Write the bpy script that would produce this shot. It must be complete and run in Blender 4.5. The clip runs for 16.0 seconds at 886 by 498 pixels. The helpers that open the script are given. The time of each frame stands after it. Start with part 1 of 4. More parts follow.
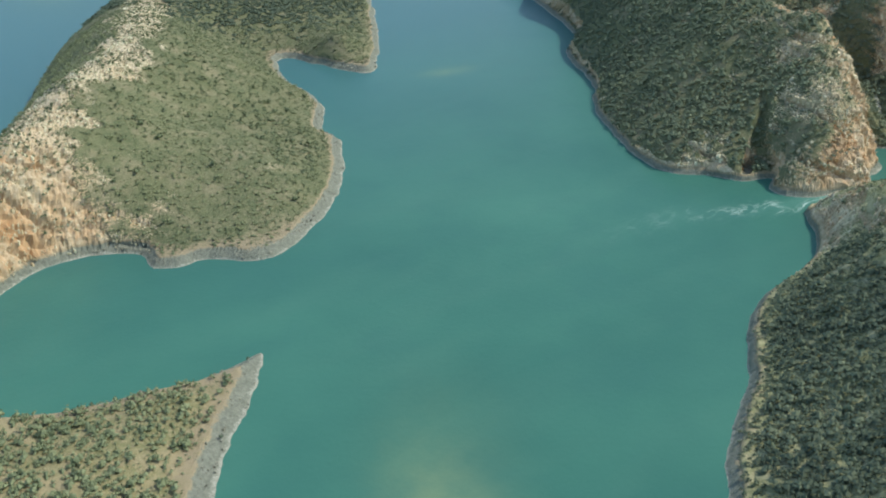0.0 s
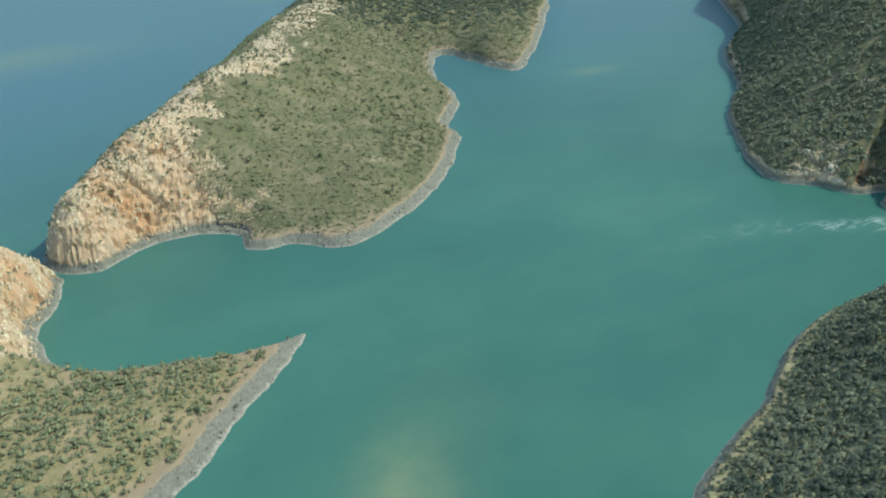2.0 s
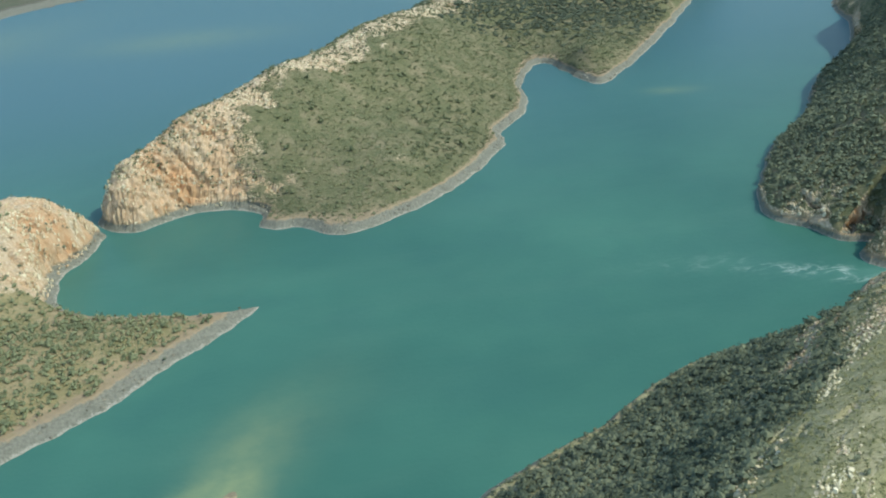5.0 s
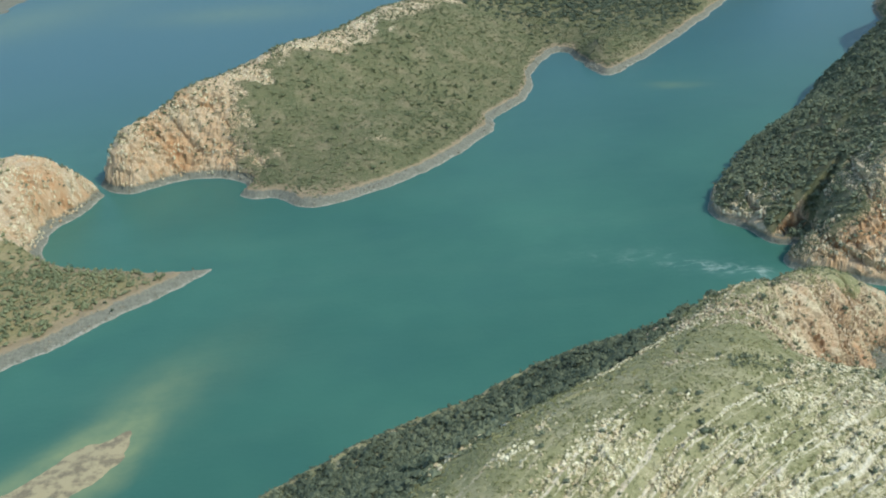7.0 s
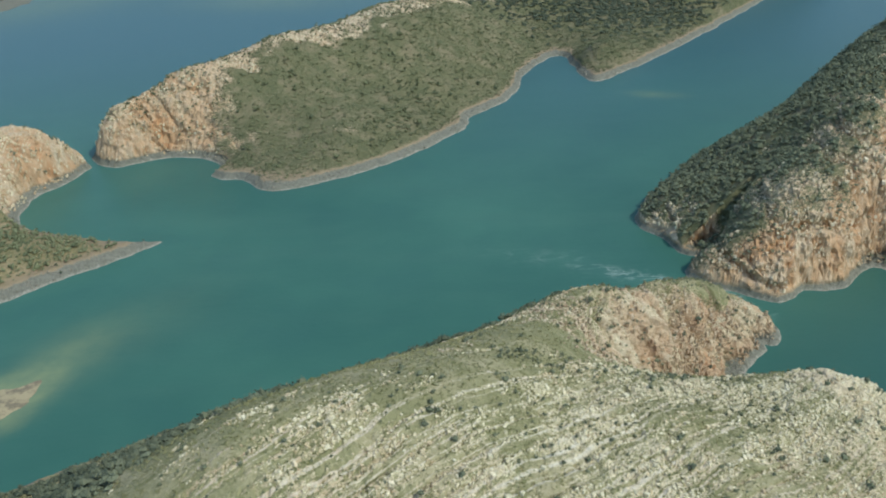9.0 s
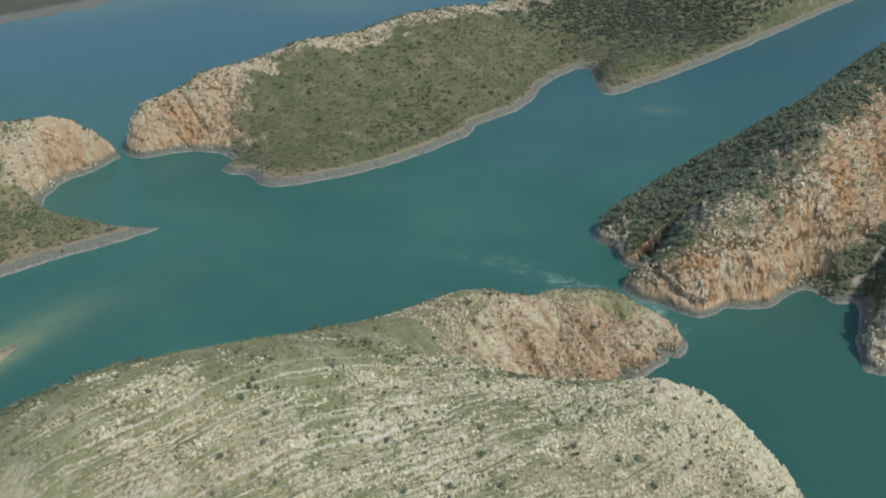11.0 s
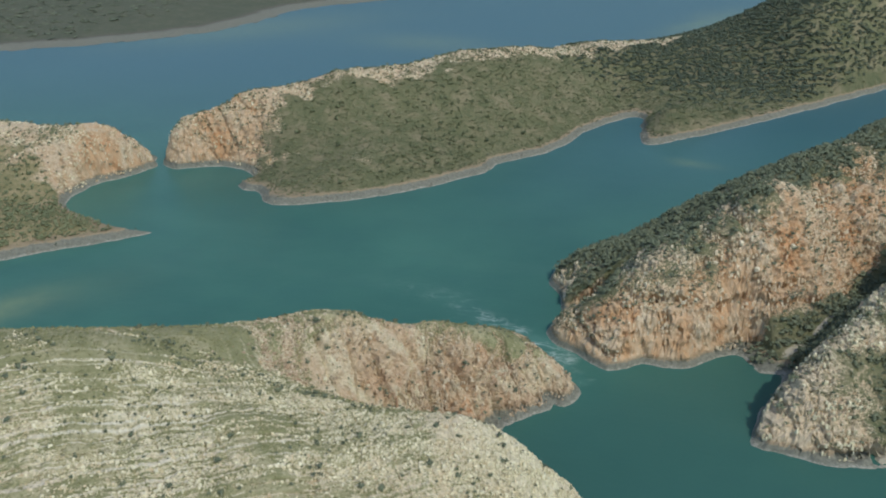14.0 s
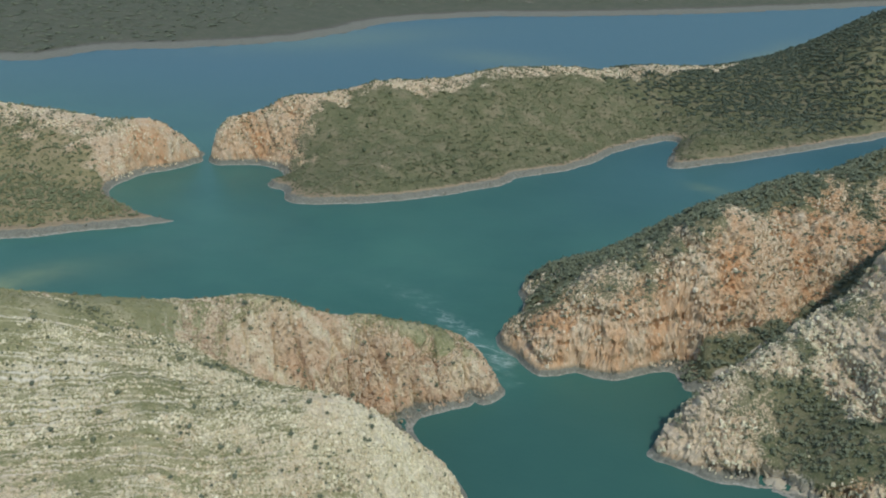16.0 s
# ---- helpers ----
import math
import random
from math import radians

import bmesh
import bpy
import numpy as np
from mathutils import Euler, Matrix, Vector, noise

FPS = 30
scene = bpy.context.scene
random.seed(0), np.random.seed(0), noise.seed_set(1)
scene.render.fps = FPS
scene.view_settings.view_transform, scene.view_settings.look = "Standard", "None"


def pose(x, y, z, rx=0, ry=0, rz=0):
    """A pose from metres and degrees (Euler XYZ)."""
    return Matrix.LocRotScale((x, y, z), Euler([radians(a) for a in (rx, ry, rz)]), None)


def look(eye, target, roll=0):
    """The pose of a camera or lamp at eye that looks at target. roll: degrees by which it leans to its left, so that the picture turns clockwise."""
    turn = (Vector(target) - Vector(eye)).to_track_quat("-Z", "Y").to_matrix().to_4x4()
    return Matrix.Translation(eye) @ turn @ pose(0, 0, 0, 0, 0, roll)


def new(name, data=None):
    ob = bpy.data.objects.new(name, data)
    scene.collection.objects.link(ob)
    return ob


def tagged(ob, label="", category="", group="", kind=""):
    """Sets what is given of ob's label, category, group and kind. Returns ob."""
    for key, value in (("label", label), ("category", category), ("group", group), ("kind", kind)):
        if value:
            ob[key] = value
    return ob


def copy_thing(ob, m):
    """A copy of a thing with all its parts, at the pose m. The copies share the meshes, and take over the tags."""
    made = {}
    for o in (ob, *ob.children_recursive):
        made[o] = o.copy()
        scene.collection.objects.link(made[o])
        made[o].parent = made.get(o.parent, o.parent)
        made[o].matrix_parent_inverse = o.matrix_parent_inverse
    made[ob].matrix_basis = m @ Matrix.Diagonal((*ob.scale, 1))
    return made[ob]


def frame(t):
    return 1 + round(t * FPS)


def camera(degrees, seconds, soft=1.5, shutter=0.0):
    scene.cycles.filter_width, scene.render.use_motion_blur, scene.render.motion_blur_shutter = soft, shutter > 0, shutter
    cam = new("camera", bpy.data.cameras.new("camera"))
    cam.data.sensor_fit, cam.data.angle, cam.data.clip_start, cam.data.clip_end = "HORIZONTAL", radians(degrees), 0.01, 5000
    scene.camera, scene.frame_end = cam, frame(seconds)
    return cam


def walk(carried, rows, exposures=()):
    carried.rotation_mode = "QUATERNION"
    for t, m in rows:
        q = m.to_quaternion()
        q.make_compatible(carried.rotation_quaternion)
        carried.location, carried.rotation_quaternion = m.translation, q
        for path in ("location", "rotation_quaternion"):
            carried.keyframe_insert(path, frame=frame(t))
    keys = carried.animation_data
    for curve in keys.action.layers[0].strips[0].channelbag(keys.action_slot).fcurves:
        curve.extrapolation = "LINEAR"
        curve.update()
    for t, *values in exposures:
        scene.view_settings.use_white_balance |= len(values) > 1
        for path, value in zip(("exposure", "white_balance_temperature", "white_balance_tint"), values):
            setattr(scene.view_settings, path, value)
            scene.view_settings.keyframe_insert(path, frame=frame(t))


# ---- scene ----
cam = camera(47.86, 16.0, soft=1.95)
PATH = [
    (0.0, (-196.86, 111.90, 152.60), (81.48, 462.83, -69.62), -2.118),
    (0.5, (-184.37, 101.16, 152.70), (60.19, 476.65, -69.10), -3.702),
    (1.0, (-171.30, 90.70, 152.86), (42.10, 486.58, -65.62), -5.032),
    (1.5, (-158.31, 80.93, 152.95), (30.84, 490.54, -62.55), -5.757),
    (2.0, (-145.46, 71.64, 153.25), (23.78, 488.88, -64.15), -5.891),
    (2.5, (-132.14, 63.07, 153.57), (15.07, 488.30, -64.40), -5.922),
    (3.0, (-118.58, 54.56, 153.89), (9.55, 486.03, -63.86), -5.909),
    (3.5, (-104.73, 46.36, 154.47), (5.43, 483.32, -62.17), -5.820),
    (6.0, (-28.63, 11.46, 157.69), (-6.51, 466.12, -49.18), -5.487),
    (6.5, (-14.82, 5.94, 158.64), (-5.16, 459.27, -52.07), -5.278),
    (7.0, (-0.01, 0.03, 159.94), (0.01, 451.70, -54.53), -4.915),
    (7.5, (14.28, -5.23, 161.24), (5.87, 445.21, -55.63), -4.592),
    (8.0, (29.74, -10.35, 162.49), (12.16, 439.49, -55.07), -4.099),
    (8.5, (44.73, -14.62, 163.69), (15.97, 435.23, -52.65), -3.556),
    (11.0, (123.05, -33.23, 173.84), (25.68, 408.48, -39.27), -3.092),
    (11.5, (140.21, -34.80, 174.69), (28.93, 404.33, -36.94), -3.023),
    (12.0, (157.50, -35.79, 174.89), (32.38, 402.81, -30.00), -2.500),
    (12.5, (174.76, -36.41, 175.30), (33.83, 400.12, -23.64), -2.850),
    (13.0, (191.93, -35.01, 174.53), (34.25, 398.35, -18.70), -2.823),
    (13.5, (203.01, -21.91, 169.51), (29.96, 406.37, -21.88), -2.843),
    (14.0, (210.31, -9.19, 164.49), (26.70, 415.88, -24.23), -1.813),
    (14.5, (225.02, -6.52, 163.35), (24.53, 412.73, -21.15), -1.460),
    (15.0, (242.17, -4.52, 164.65), (24.97, 406.94, -18.44), -1.286),
    (15.5, (257.48, -2.55, 165.19), (27.92, 403.00, -16.02), -0.933),
    (16.0, (274.14, 0.24, 165.87), (33.14, 399.75, -13.86), -0.692),
]
walk(cam, [(t, look(eye, target, roll)) for t, eye, target, roll in PATH],
     [(0, 0.47, 6850, 0), (6, 0.34, 6750, 1), (8, 0.11, 6690, 3), (10, -0.14, 6600, 6), (11, -0.22, 6600, 7), (16, -0.23, 6590, 8)])

# ---- world, sun ----
SUN_FROM = Vector((0.56, -0.34, 0.76)).normalized()
world = bpy.data.worlds.new("world")
scene.world = world
world.use_nodes = True
wn = world.node_tree.nodes
sky = wn.new("ShaderNodeTexSky")
sky.sky_type, sky.sun_disc = "NISHITA", False
sky.sun_elevation = math.asin(SUN_FROM.z)
sky.sun_rotation = math.atan2(SUN_FROM.x, SUN_FROM.y)
sky.dust_density, sky.ozone_density = 0.8, 1.0
world.node_tree.links.new(sky.outputs[0], wn["Background"].inputs[0])
wn["Background"].inputs[1].default_value = 0.15
sun = new("sun", bpy.data.lights.new("sun", "SUN"))
sun.data.energy, sun.data.angle, sun.data.color = 2.15, radians(0.6), (1.0, 0.95, 0.86)
sun.matrix_world = look((0, 0, 900), Vector((0, 0, 900)) - SUN_FROM)


# ---- materials ----
def material(name, rough=0.9, spec=0.25):
    m = bpy.data.materials.new(name)
    m.use_nodes = True
    b = m.node_tree.nodes["Principled BSDF"]
    b.inputs["Roughness"].default_value, b.inputs["Specular IOR Level"].default_value = rough, spec
    return m, m.node_tree, b


def node(nt, kind, **inputs):
    n = nt.nodes.new(kind)
    for key, value in inputs.items():
        slot = n.inputs[key.replace("_", " ")] if key.replace("_", " ") in n.inputs else n.inputs[key]
        if isinstance(value, bpy.types.NodeSocket):
            nt.links.new(value, slot)
        else:
            slot.default_value = value
    return n


def noise_at(nt, co, scale, detail=4.0, rough=0.6):
    return node(nt, "ShaderNodeTexNoise", Vector=co, Scale=scale, Detail=detail, Roughness=rough).outputs["Fac"]


def ramp(nt, value, a, b, lo=0.0, hi=1.0):
    n = node(nt, "ShaderNodeMapRange", Value=value)
    for k, v in zip(("From Min", "From Max", "To Min", "To Max"), (a, b, lo, hi)):
        n.inputs[k].default_value = v
    return n.outputs[0]


def calc(nt, op, a, b):
    n = nt.nodes.new("ShaderNodeMath")
    n.operation = op
    n.use_clamp = op in ("ADD", "MULTIPLY_ADD")
    for slot, v in zip(n.inputs, (a, b)):
        if isinstance(v, bpy.types.NodeSocket):
            nt.links.new(v, slot)
        else:
            slot.default_value = v
    return n.outputs[0]


def blend(nt, fac, a, b):
    n = nt.nodes.new("ShaderNodeMix")
    n.data_type = "RGBA"
    for slot, v in zip((n.inputs[0], n.inputs[6], n.inputs[7]), (fac, a, b)):
        if isinstance(v, bpy.types.NodeSocket):
            nt.links.new(v, slot)
        else:
            slot.default_value = v if not isinstance(v, tuple) else (*v, 1.0)
    return n.outputs[2]


def attr(nt, name):
    n = nt.nodes.new("ShaderNodeAttribute")
    n.attribute_name = name
    return n.outputs["Fac"]


def land_material(name, grass_a, grass_b, soil, rock_a, rock_b, rust, foot=(0.50, 0.485, 0.42), lip=(0.36, 0.29, 0.19), tide=2.5):
    m, nt, b = material(name)
    co = nt.nodes.new("ShaderNodeTexCoord").outputs["Object"]
    big, mid, fine = noise_at(nt, co, 0.035, 3), noise_at(nt, co, 0.25, 5, 0.65), noise_at(nt, co, 1.3, 5, 0.7)
    grain = noise_at(nt, co, 4.5, 3, 0.7)
    ground = blend(nt, ramp(nt, mid, 0.4, 0.62), grass_a, grass_b)
    ground = blend(nt, ramp(nt, fine, 0.50, 0.64, 0.0, 0.85), ground, soil)
    ground = blend(nt, ramp(nt, big, 0.45, 0.65), ground, grass_b)
    dry = noise_at(nt, co, 0.085, 4, 0.65)
    ground = blend(nt, ramp(nt, dry, 0.49, 0.64, 0.0, 0.75), ground, soil)
    ground = blend(nt, ramp(nt, dry, 0.47, 0.34, 0.0, 0.6), ground, grass_a)
    # upright jointing: stretched noise across the cliff, short along it
    st = node(nt, "ShaderNodeMapping", Vector=co)
    st.inputs["Scale"].default_value = (1.1, 1.1, 0.42)
    joint = noise_at(nt, st.outputs[0], 0.9, 6, 0.7)
    stone = blend(nt, ramp(nt, joint, 0.36, 0.62), rock_b, rock_a)
    stone = blend(nt, ramp(nt, grain, 0.55, 0.75, 0.0, 0.55), stone, rock_b)
    layer = nt.nodes.new("ShaderNodeTexNoise")
    layer.noise_dimensions = "1D"
    layer.inputs["Scale"].default_value, layer.inputs["Detail"].default_value = 0.85, 4.0
    nt.links.new(attr(nt, "bed"), layer.inputs["W"])
    seam = calc(nt, "SUBTRACT", layer.outputs["Fac"], ramp(nt, fine, 0.3, 0.7, -0.10, 0.10))
    seam = calc(nt, "ADD", calc(nt, "MULTIPLY", calc(nt, "SUBTRACT", seam, 0.5), attr(nt, "ribbed")), 0.5)
    stone = blend(nt, ramp(nt, seam, 0.52, 0.62, 0.0, 0.6), stone, tuple(min(0.75, v * 1.22) for v in rock_a))
    ground = blend(nt, ramp(nt, seam, 0.54, 0.64, 0.0, 0.55), ground, soil)
    rusty = calc(nt, "MULTIPLY", attr(nt, "rust"), ramp(nt, noise_at(nt, st.outputs[0], 0.10, 5, 0.62), 0.33, 0.56, 0.0, 0.82))
    stone = blend(nt, rusty, stone, rust)
    vivid = calc(nt, "MULTIPLY", attr(nt, "rust"), ramp(nt, noise_at(nt, st.outputs[0], 0.16, 4, 0.6), 0.58, 0.70, 0.0, 0.55))
    stone = blend(nt, vivid, stone, (0.56, 0.27, 0.115))
    dark = ramp(nt, noise_at(nt, st.outputs[0], 0.45, 5, 0.7), 0.62, 0.77, 0.0, 0.4)
    stone = blend(nt, dark, stone, (0.16, 0.14, 0.115))
    edge = calc(nt, "ADD", attr(nt, "rock"), ramp(nt, fine, 0.3, 0.7, -0.3, 0.3))
    edge = calc(nt, "ADD", edge, ramp(nt, grain, 0.3, 0.7, -0.2, 0.2))
    edge = calc(nt, "ADD", edge, ramp(nt, seam, 0.38, 0.62, -0.26, 0.26))
    skin = blend(nt, ramp(nt, edge, 0.42, 0.58), ground, stone)
    # the band between the tides: grey, with a pale foot
    z = node(nt, "ShaderNodeSeparateXYZ", Vector=co).outputs[2]
    z = calc(nt, "SUBTRACT", z, ramp(nt, mid, 0.2, 0.8, -0.55, 0.55))
    z = calc(nt, "SUBTRACT", z, ramp(nt, fine, 0.25, 0.75, -0.45, 0.45))
    mud = blend(nt, ramp(nt, joint, 0.35, 0.65), (0.168, 0.178, 0.142), (0.27, 0.275, 0.225))
    mud = blend(nt, calc(nt, "MULTIPLY", ramp(nt, z, 0.1, 0.55, 0.7, 0.0), ramp(nt, fine, 0.35, 0.6, 0.25, 1.0)), mud, foot)
    bare = blend(nt, ramp(nt, z, tide + 0.6, tide + 1.4), lip, skin)
    skin = blend(nt, ramp(nt, z, tide, tide + 0.5), mud, bare)
    skin = blend(nt, ramp(nt, calc(nt, "ADD", attr(nt, "sand"), ramp(nt, fine, 0.3, 0.7, -0.2, 0.2)), 0.4, 0.6), skin, (0.50, 0.46, 0.355))
    nt.links.new(skin, b.inputs["Base Color"])
    lift = calc(nt, "ADD", calc(nt, "MULTIPLY", fine, 0.5), calc(nt, "MULTIPLY", grain, 0.3))
    bump = node(nt, "ShaderNodeBump", Height=lift, Strength=0.9, Distance=0.6)
    nt.links.new(bump.outputs[0], b.inputs["Normal"])
    return m


GRASS = ((0.116, 0.138, 0.070), (0.178, 0.184, 0.098), (0.278, 0.248, 0.155))
LAND = land_material("island_ground", *GRASS, (0.70, 0.61, 0.45), (0.45, 0.375, 0.26), (0.55, 0.305, 0.14))
CLIFF = land_material("ridge_ground", *GRASS, (0.75, 0.66, 0.49), (0.51, 0.43, 0.30), (0.56, 0.305, 0.135), tide=1.5)
DRY = land_material("spit_ground", (0.215, 0.212, 0.104), (0.318, 0.285, 0.150), (0.425, 0.345, 0.215), (0.67, 0.60, 0.45), (0.43, 0.365, 0.25), (0.54, 0.31, 0.15))
HILL = land_material("hill_ground", (0.232, 0.244, 0.122), (0.33, 0.33, 0.178), (0.50, 0.46, 0.295),
                     (0.80, 0.745, 0.545), (0.52, 0.485, 0.335), (0.50, 0.33, 0.205), tide=1.8)


def leaf_material(name, low, high, young):
    m, nt, b = material(name, 0.75, 0.2)
    co = nt.nodes.new("ShaderNodeTexCoord").outputs["Object"]
    c = blend(nt, attr(nt, "tint"), low, high)
    c = blend(nt, ramp(nt, noise_at(nt, co, 1.7, 3), 0.4, 0.7, 0, 0.45), c, young)
    nt.links.new(c, b.inputs["Base Color"])
    return m


LEAF = leaf_material("foliage", (0.122, 0.150, 0.106), (0.212, 0.238, 0.150), (0.150, 0.182, 0.110))
BUSH = leaf_material("scrub_foliage", (0.108, 0.136, 0.080), (0.220, 0.238, 0.126), (0.145, 0.175, 0.088))
# grey-green wood foliage, darkened in colour for slopes turned from the sun
SHADE = leaf_material("shaded_wood_foliage", (0.088, 0.116, 0.082), (0.200, 0.232, 0.152), (0.12, 0.15, 0.095))
STRAW = leaf_material("grass", (0.205, 0.226, 0.108), (0.355, 0.352, 0.185), (0.25, 0.27, 0.12))
GREEN = leaf_material("young_scrub_foliage", (0.138, 0.172, 0.098), (0.250, 0.276, 0.155), (0.18, 0.215, 0.11))


def wood_material():
    m, nt, b = material("bark", 0.9)
    co = nt.nodes.new("ShaderNodeTexCoord").outputs["Object"]
    nt.links.new(blend(nt, noise_at(nt, co, 6.0), (0.12, 0.095, 0.07), (0.3, 0.27, 0.22)), b.inputs["Base Color"])
    return m


BARK = wood_material()


def water_material():
    m, nt, b = material("turbid_water", 0.32, 0.2)
    b.inputs["IOR"].default_value = 1.33
    co = nt.nodes.new("ShaderNodeTexCoord").outputs["Object"]
    slow = noise_at(nt, co, 0.008, 4, 0.6)
    st = node(nt, "ShaderNodeMapping", Vector=co)
    st.inputs["Rotation"].default_value = (0, 0, radians(-40))
    st.inputs["Scale"].default_value = (0.012, 0.045, 1)
    streak = noise_at(nt, st.outputs[0], 1.0, 5, 0.6)
    c = blend(nt, ramp(nt, slow, 0.35, 0.65), (0.044, 0.152, 0.126), (0.069, 0.207, 0.160))
    c = blend(nt, ramp(nt, noise_at(nt, co, 0.026, 3, 0.55), 0.5, 0.68, 0, 0.4), c, (0.046, 0.152, 0.134))
    c = blend(nt, ramp(nt, streak, 0.48, 0.70, 0, 0.3), c, (0.078, 0.200, 0.160))
    # farther water: its bluer tone, with the sky's reflection put into the colour
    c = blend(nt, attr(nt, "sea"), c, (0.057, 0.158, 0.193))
    # darker green tone in the channel past the wide gap
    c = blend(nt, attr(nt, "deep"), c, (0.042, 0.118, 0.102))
    cloud = calc(nt, "MULTIPLY", attr(nt, "silt"), ramp(nt, noise_at(nt, co, 0.12, 4), 0.25, 0.6, 0.55, 1.0))
    c = blend(nt, cloud, c, (0.235, 0.315, 0.180))
    flow = node(nt, "ShaderNodeMapping", Vector=co)
    flow.inputs["Rotation"].default_value = (0, 0, radians(28))
    flow.inputs["Scale"].default_value = (0.055, 0.13, 1)
    lace = node(nt, "ShaderNodeTexNoise", Vector=flow.outputs[0], Scale=1.0, Detail=7.0, Roughness=0.62, Distortion=1.3).outputs["Fac"]
    ridge = calc(nt, "ABSOLUTE", calc(nt, "SUBTRACT", lace, 0.5), 0.0)
    patch = ramp(nt, noise_at(nt, co, 0.11, 3), 0.40, 0.60)
    foam = calc(nt, "MULTIPLY", calc(nt, "MULTIPLY", attr(nt, "foam"), patch), ramp(nt, ridge, 0.06, 0.0, 0.0, 0.95))
    milky = calc(nt, "MULTIPLY", attr(nt, "foam"), ramp(nt, ridge, 0.20, 0.0, 0.12, 0.42))
    c = blend(nt, milky, c, (0.16, 0.34, 0.29))
    c = blend(nt, foam, c, (0.62, 0.74, 0.69))
    nt.links.new(c, b.inputs["Base Color"])
    rip = calc(nt, "ADD", calc(nt, "MULTIPLY", noise_at(nt, co, 0.5, 4), 0.6), calc(nt, "MULTIPLY", noise_at(nt, co, 2.2, 3), 0.25))
    bump = node(nt, "ShaderNodeBump", Height=rip, Strength=0.28, Distance=0.4)
    nt.links.new(bump.outputs[0], b.inputs["Normal"])
    return m


WATER = water_material()


# ---- number fields ----
def hashed(ix, iy, seed):
    h = (ix.astype(np.int64) * 374761393 + iy.astype(np.int64) * 668265263 + seed * 1442695041) & 0xFFFFFFFF
    h = ((h ^ (h >> 13)) * 1274126177) & 0xFFFFFFFF
    h = ((h ^ (h >> 16)) * 2246822519) & 0xFFFFFFFF
    return ((h ^ (h >> 15)) & 0xFFFFFF) / float(0xFFFFFF)


def vnoise(x, y, size, seed=0):
    x, y = x / size, y / size
    ix, iy = np.floor(x), np.floor(y)
    fx, fy = x - ix, y - iy
    fx, fy = fx * fx * (3 - 2 * fx), fy * fy * (3 - 2 * fy)
    a, b = hashed(ix, iy, seed), hashed(ix + 1, iy, seed)
    c, d = hashed(ix, iy + 1, seed), hashed(ix + 1, iy + 1, seed)
    return (a + (b - a) * fx) * (1 - fy) + (c + (d - c) * fx) * fy


def fbm(x, y, size, octaves=4, seed=0, gain=0.5):
    total, amp, s = 0.0, 1.0, 0.0
    for k in range(octaves):
        total = total + amp * (vnoise(x + 17.3 * k, y - 9.1 * k, size / 2 ** k, seed + k) - 0.5)
        s += amp
        amp *= gain
    return total / s * 2


def cells(x, y, size, seed=0):
    """Nearest and second nearest feature point of a jittered lattice, and the nearest one's random number."""
    x, y = x / size, y / size
    ix, iy = np.floor(x), np.floor(y)
    f1, f2, who = np.full(x.shape, 9.0), np.full(x.shape, 9.0), np.zeros(x.shape)
    for dx in (-1, 0, 1):
        for dy in (-1, 0, 1):
            jx, jy = ix + dx, iy + dy
            d = np.hypot(jx + hashed(jx, jy, seed) - x, jy + hashed(jx, jy, seed + 7) - y)
            near = d < f1
            f2 = np.where(near, f1, np.minimum(f2, d))
            who = np.where(near, hashed(jx, jy, seed + 13), who)
            f1 = np.where(near, d, f1)
    return f1, f2, who


def smooth(a, b, v):
    t = np.clip((v - a) / (b - a), 0, 1)
    return t * t * (3 - 2 * t)


def rounded(points, step=3.0, wobble=0.0, closed=True):
    """A smooth outline through the corner points, with small natural inlets."""
    p = np.array(points, float).reshape(-1, 2)
    n, out = len(p), []
    for k in range(n if closed else n - 1):
        a, b, c, d = (p[(k + j) % n] if closed else p[min(max(k + j, 0), n - 1)] for j in (-1, 0, 1, 2))
        for t in np.arange(0, 1, 1 / max(2, int(np.linalg.norm(c - b) / step))):
            out.append(0.5 * (2 * b + (c - a) * t + (2 * a - 5 * b + 4 * c - d) * t * t + (3 * b - a - 3 * c + d) * t ** 3))
    out = np.array(out)
    if wobble:
        out[:, 0] += wobble * fbm(out[:, 0], out[:, 1], 9.0, 3, 5)
        out[:, 1] += wobble * fbm(out[:, 0], out[:, 1], 9.0, 3, 9)
    return out


def shore_distance(x, y, line):
    """Metres to the closed outline, positive on land."""
    best, inside = np.full(x.shape, 1e9), np.zeros(x.shape, bool)
    for (ax, ay), (bx, by) in zip(line, np.roll(line, -1, 0)):
        ex, ey = bx - ax, by - ay
        t = np.clip(((x - ax) * ex + (y - ay) * ey) / (ex * ex + ey * ey + 1e-9), 0, 1)
        best = np.minimum(best, (x - ax - t * ex) ** 2 + (y - ay - t * ey) ** 2)
        if ay != by:
            inside ^= ((ay > y) != (by > y)) & (x < ex * (y - ay) / ey + ax)
    return np.where(inside, 1, -1) * np.sqrt(best)


def plate(points, values, give=0.0):
    """A thin plate bent through the values: a function of x, y."""
    p = np.array(points, float) / 100.0
    n = len(p)

    def kernel(r2):
        return 0.5 * r2 * np.log(r2 + 1e-12)
    k = kernel(((p[:, None] - p[None]) ** 2).sum(-1)) + give * np.eye(n)
    q = np.c_[np.ones(n), p]
    s = np.linalg.solve(np.block([[k, q], [q.T, np.zeros((3, 3))]]), np.r_[np.array(values, float), 0, 0, 0])

    def at(x, y):
        out = s[n] + s[n + 1] * x / 100 + s[n + 2] * y / 100
        for (px, py), w in zip(p, s[:n]):
            out = out + w * kernel((x / 100 - px) ** 2 + (y / 100 - py) ** 2)
        return out
    return at


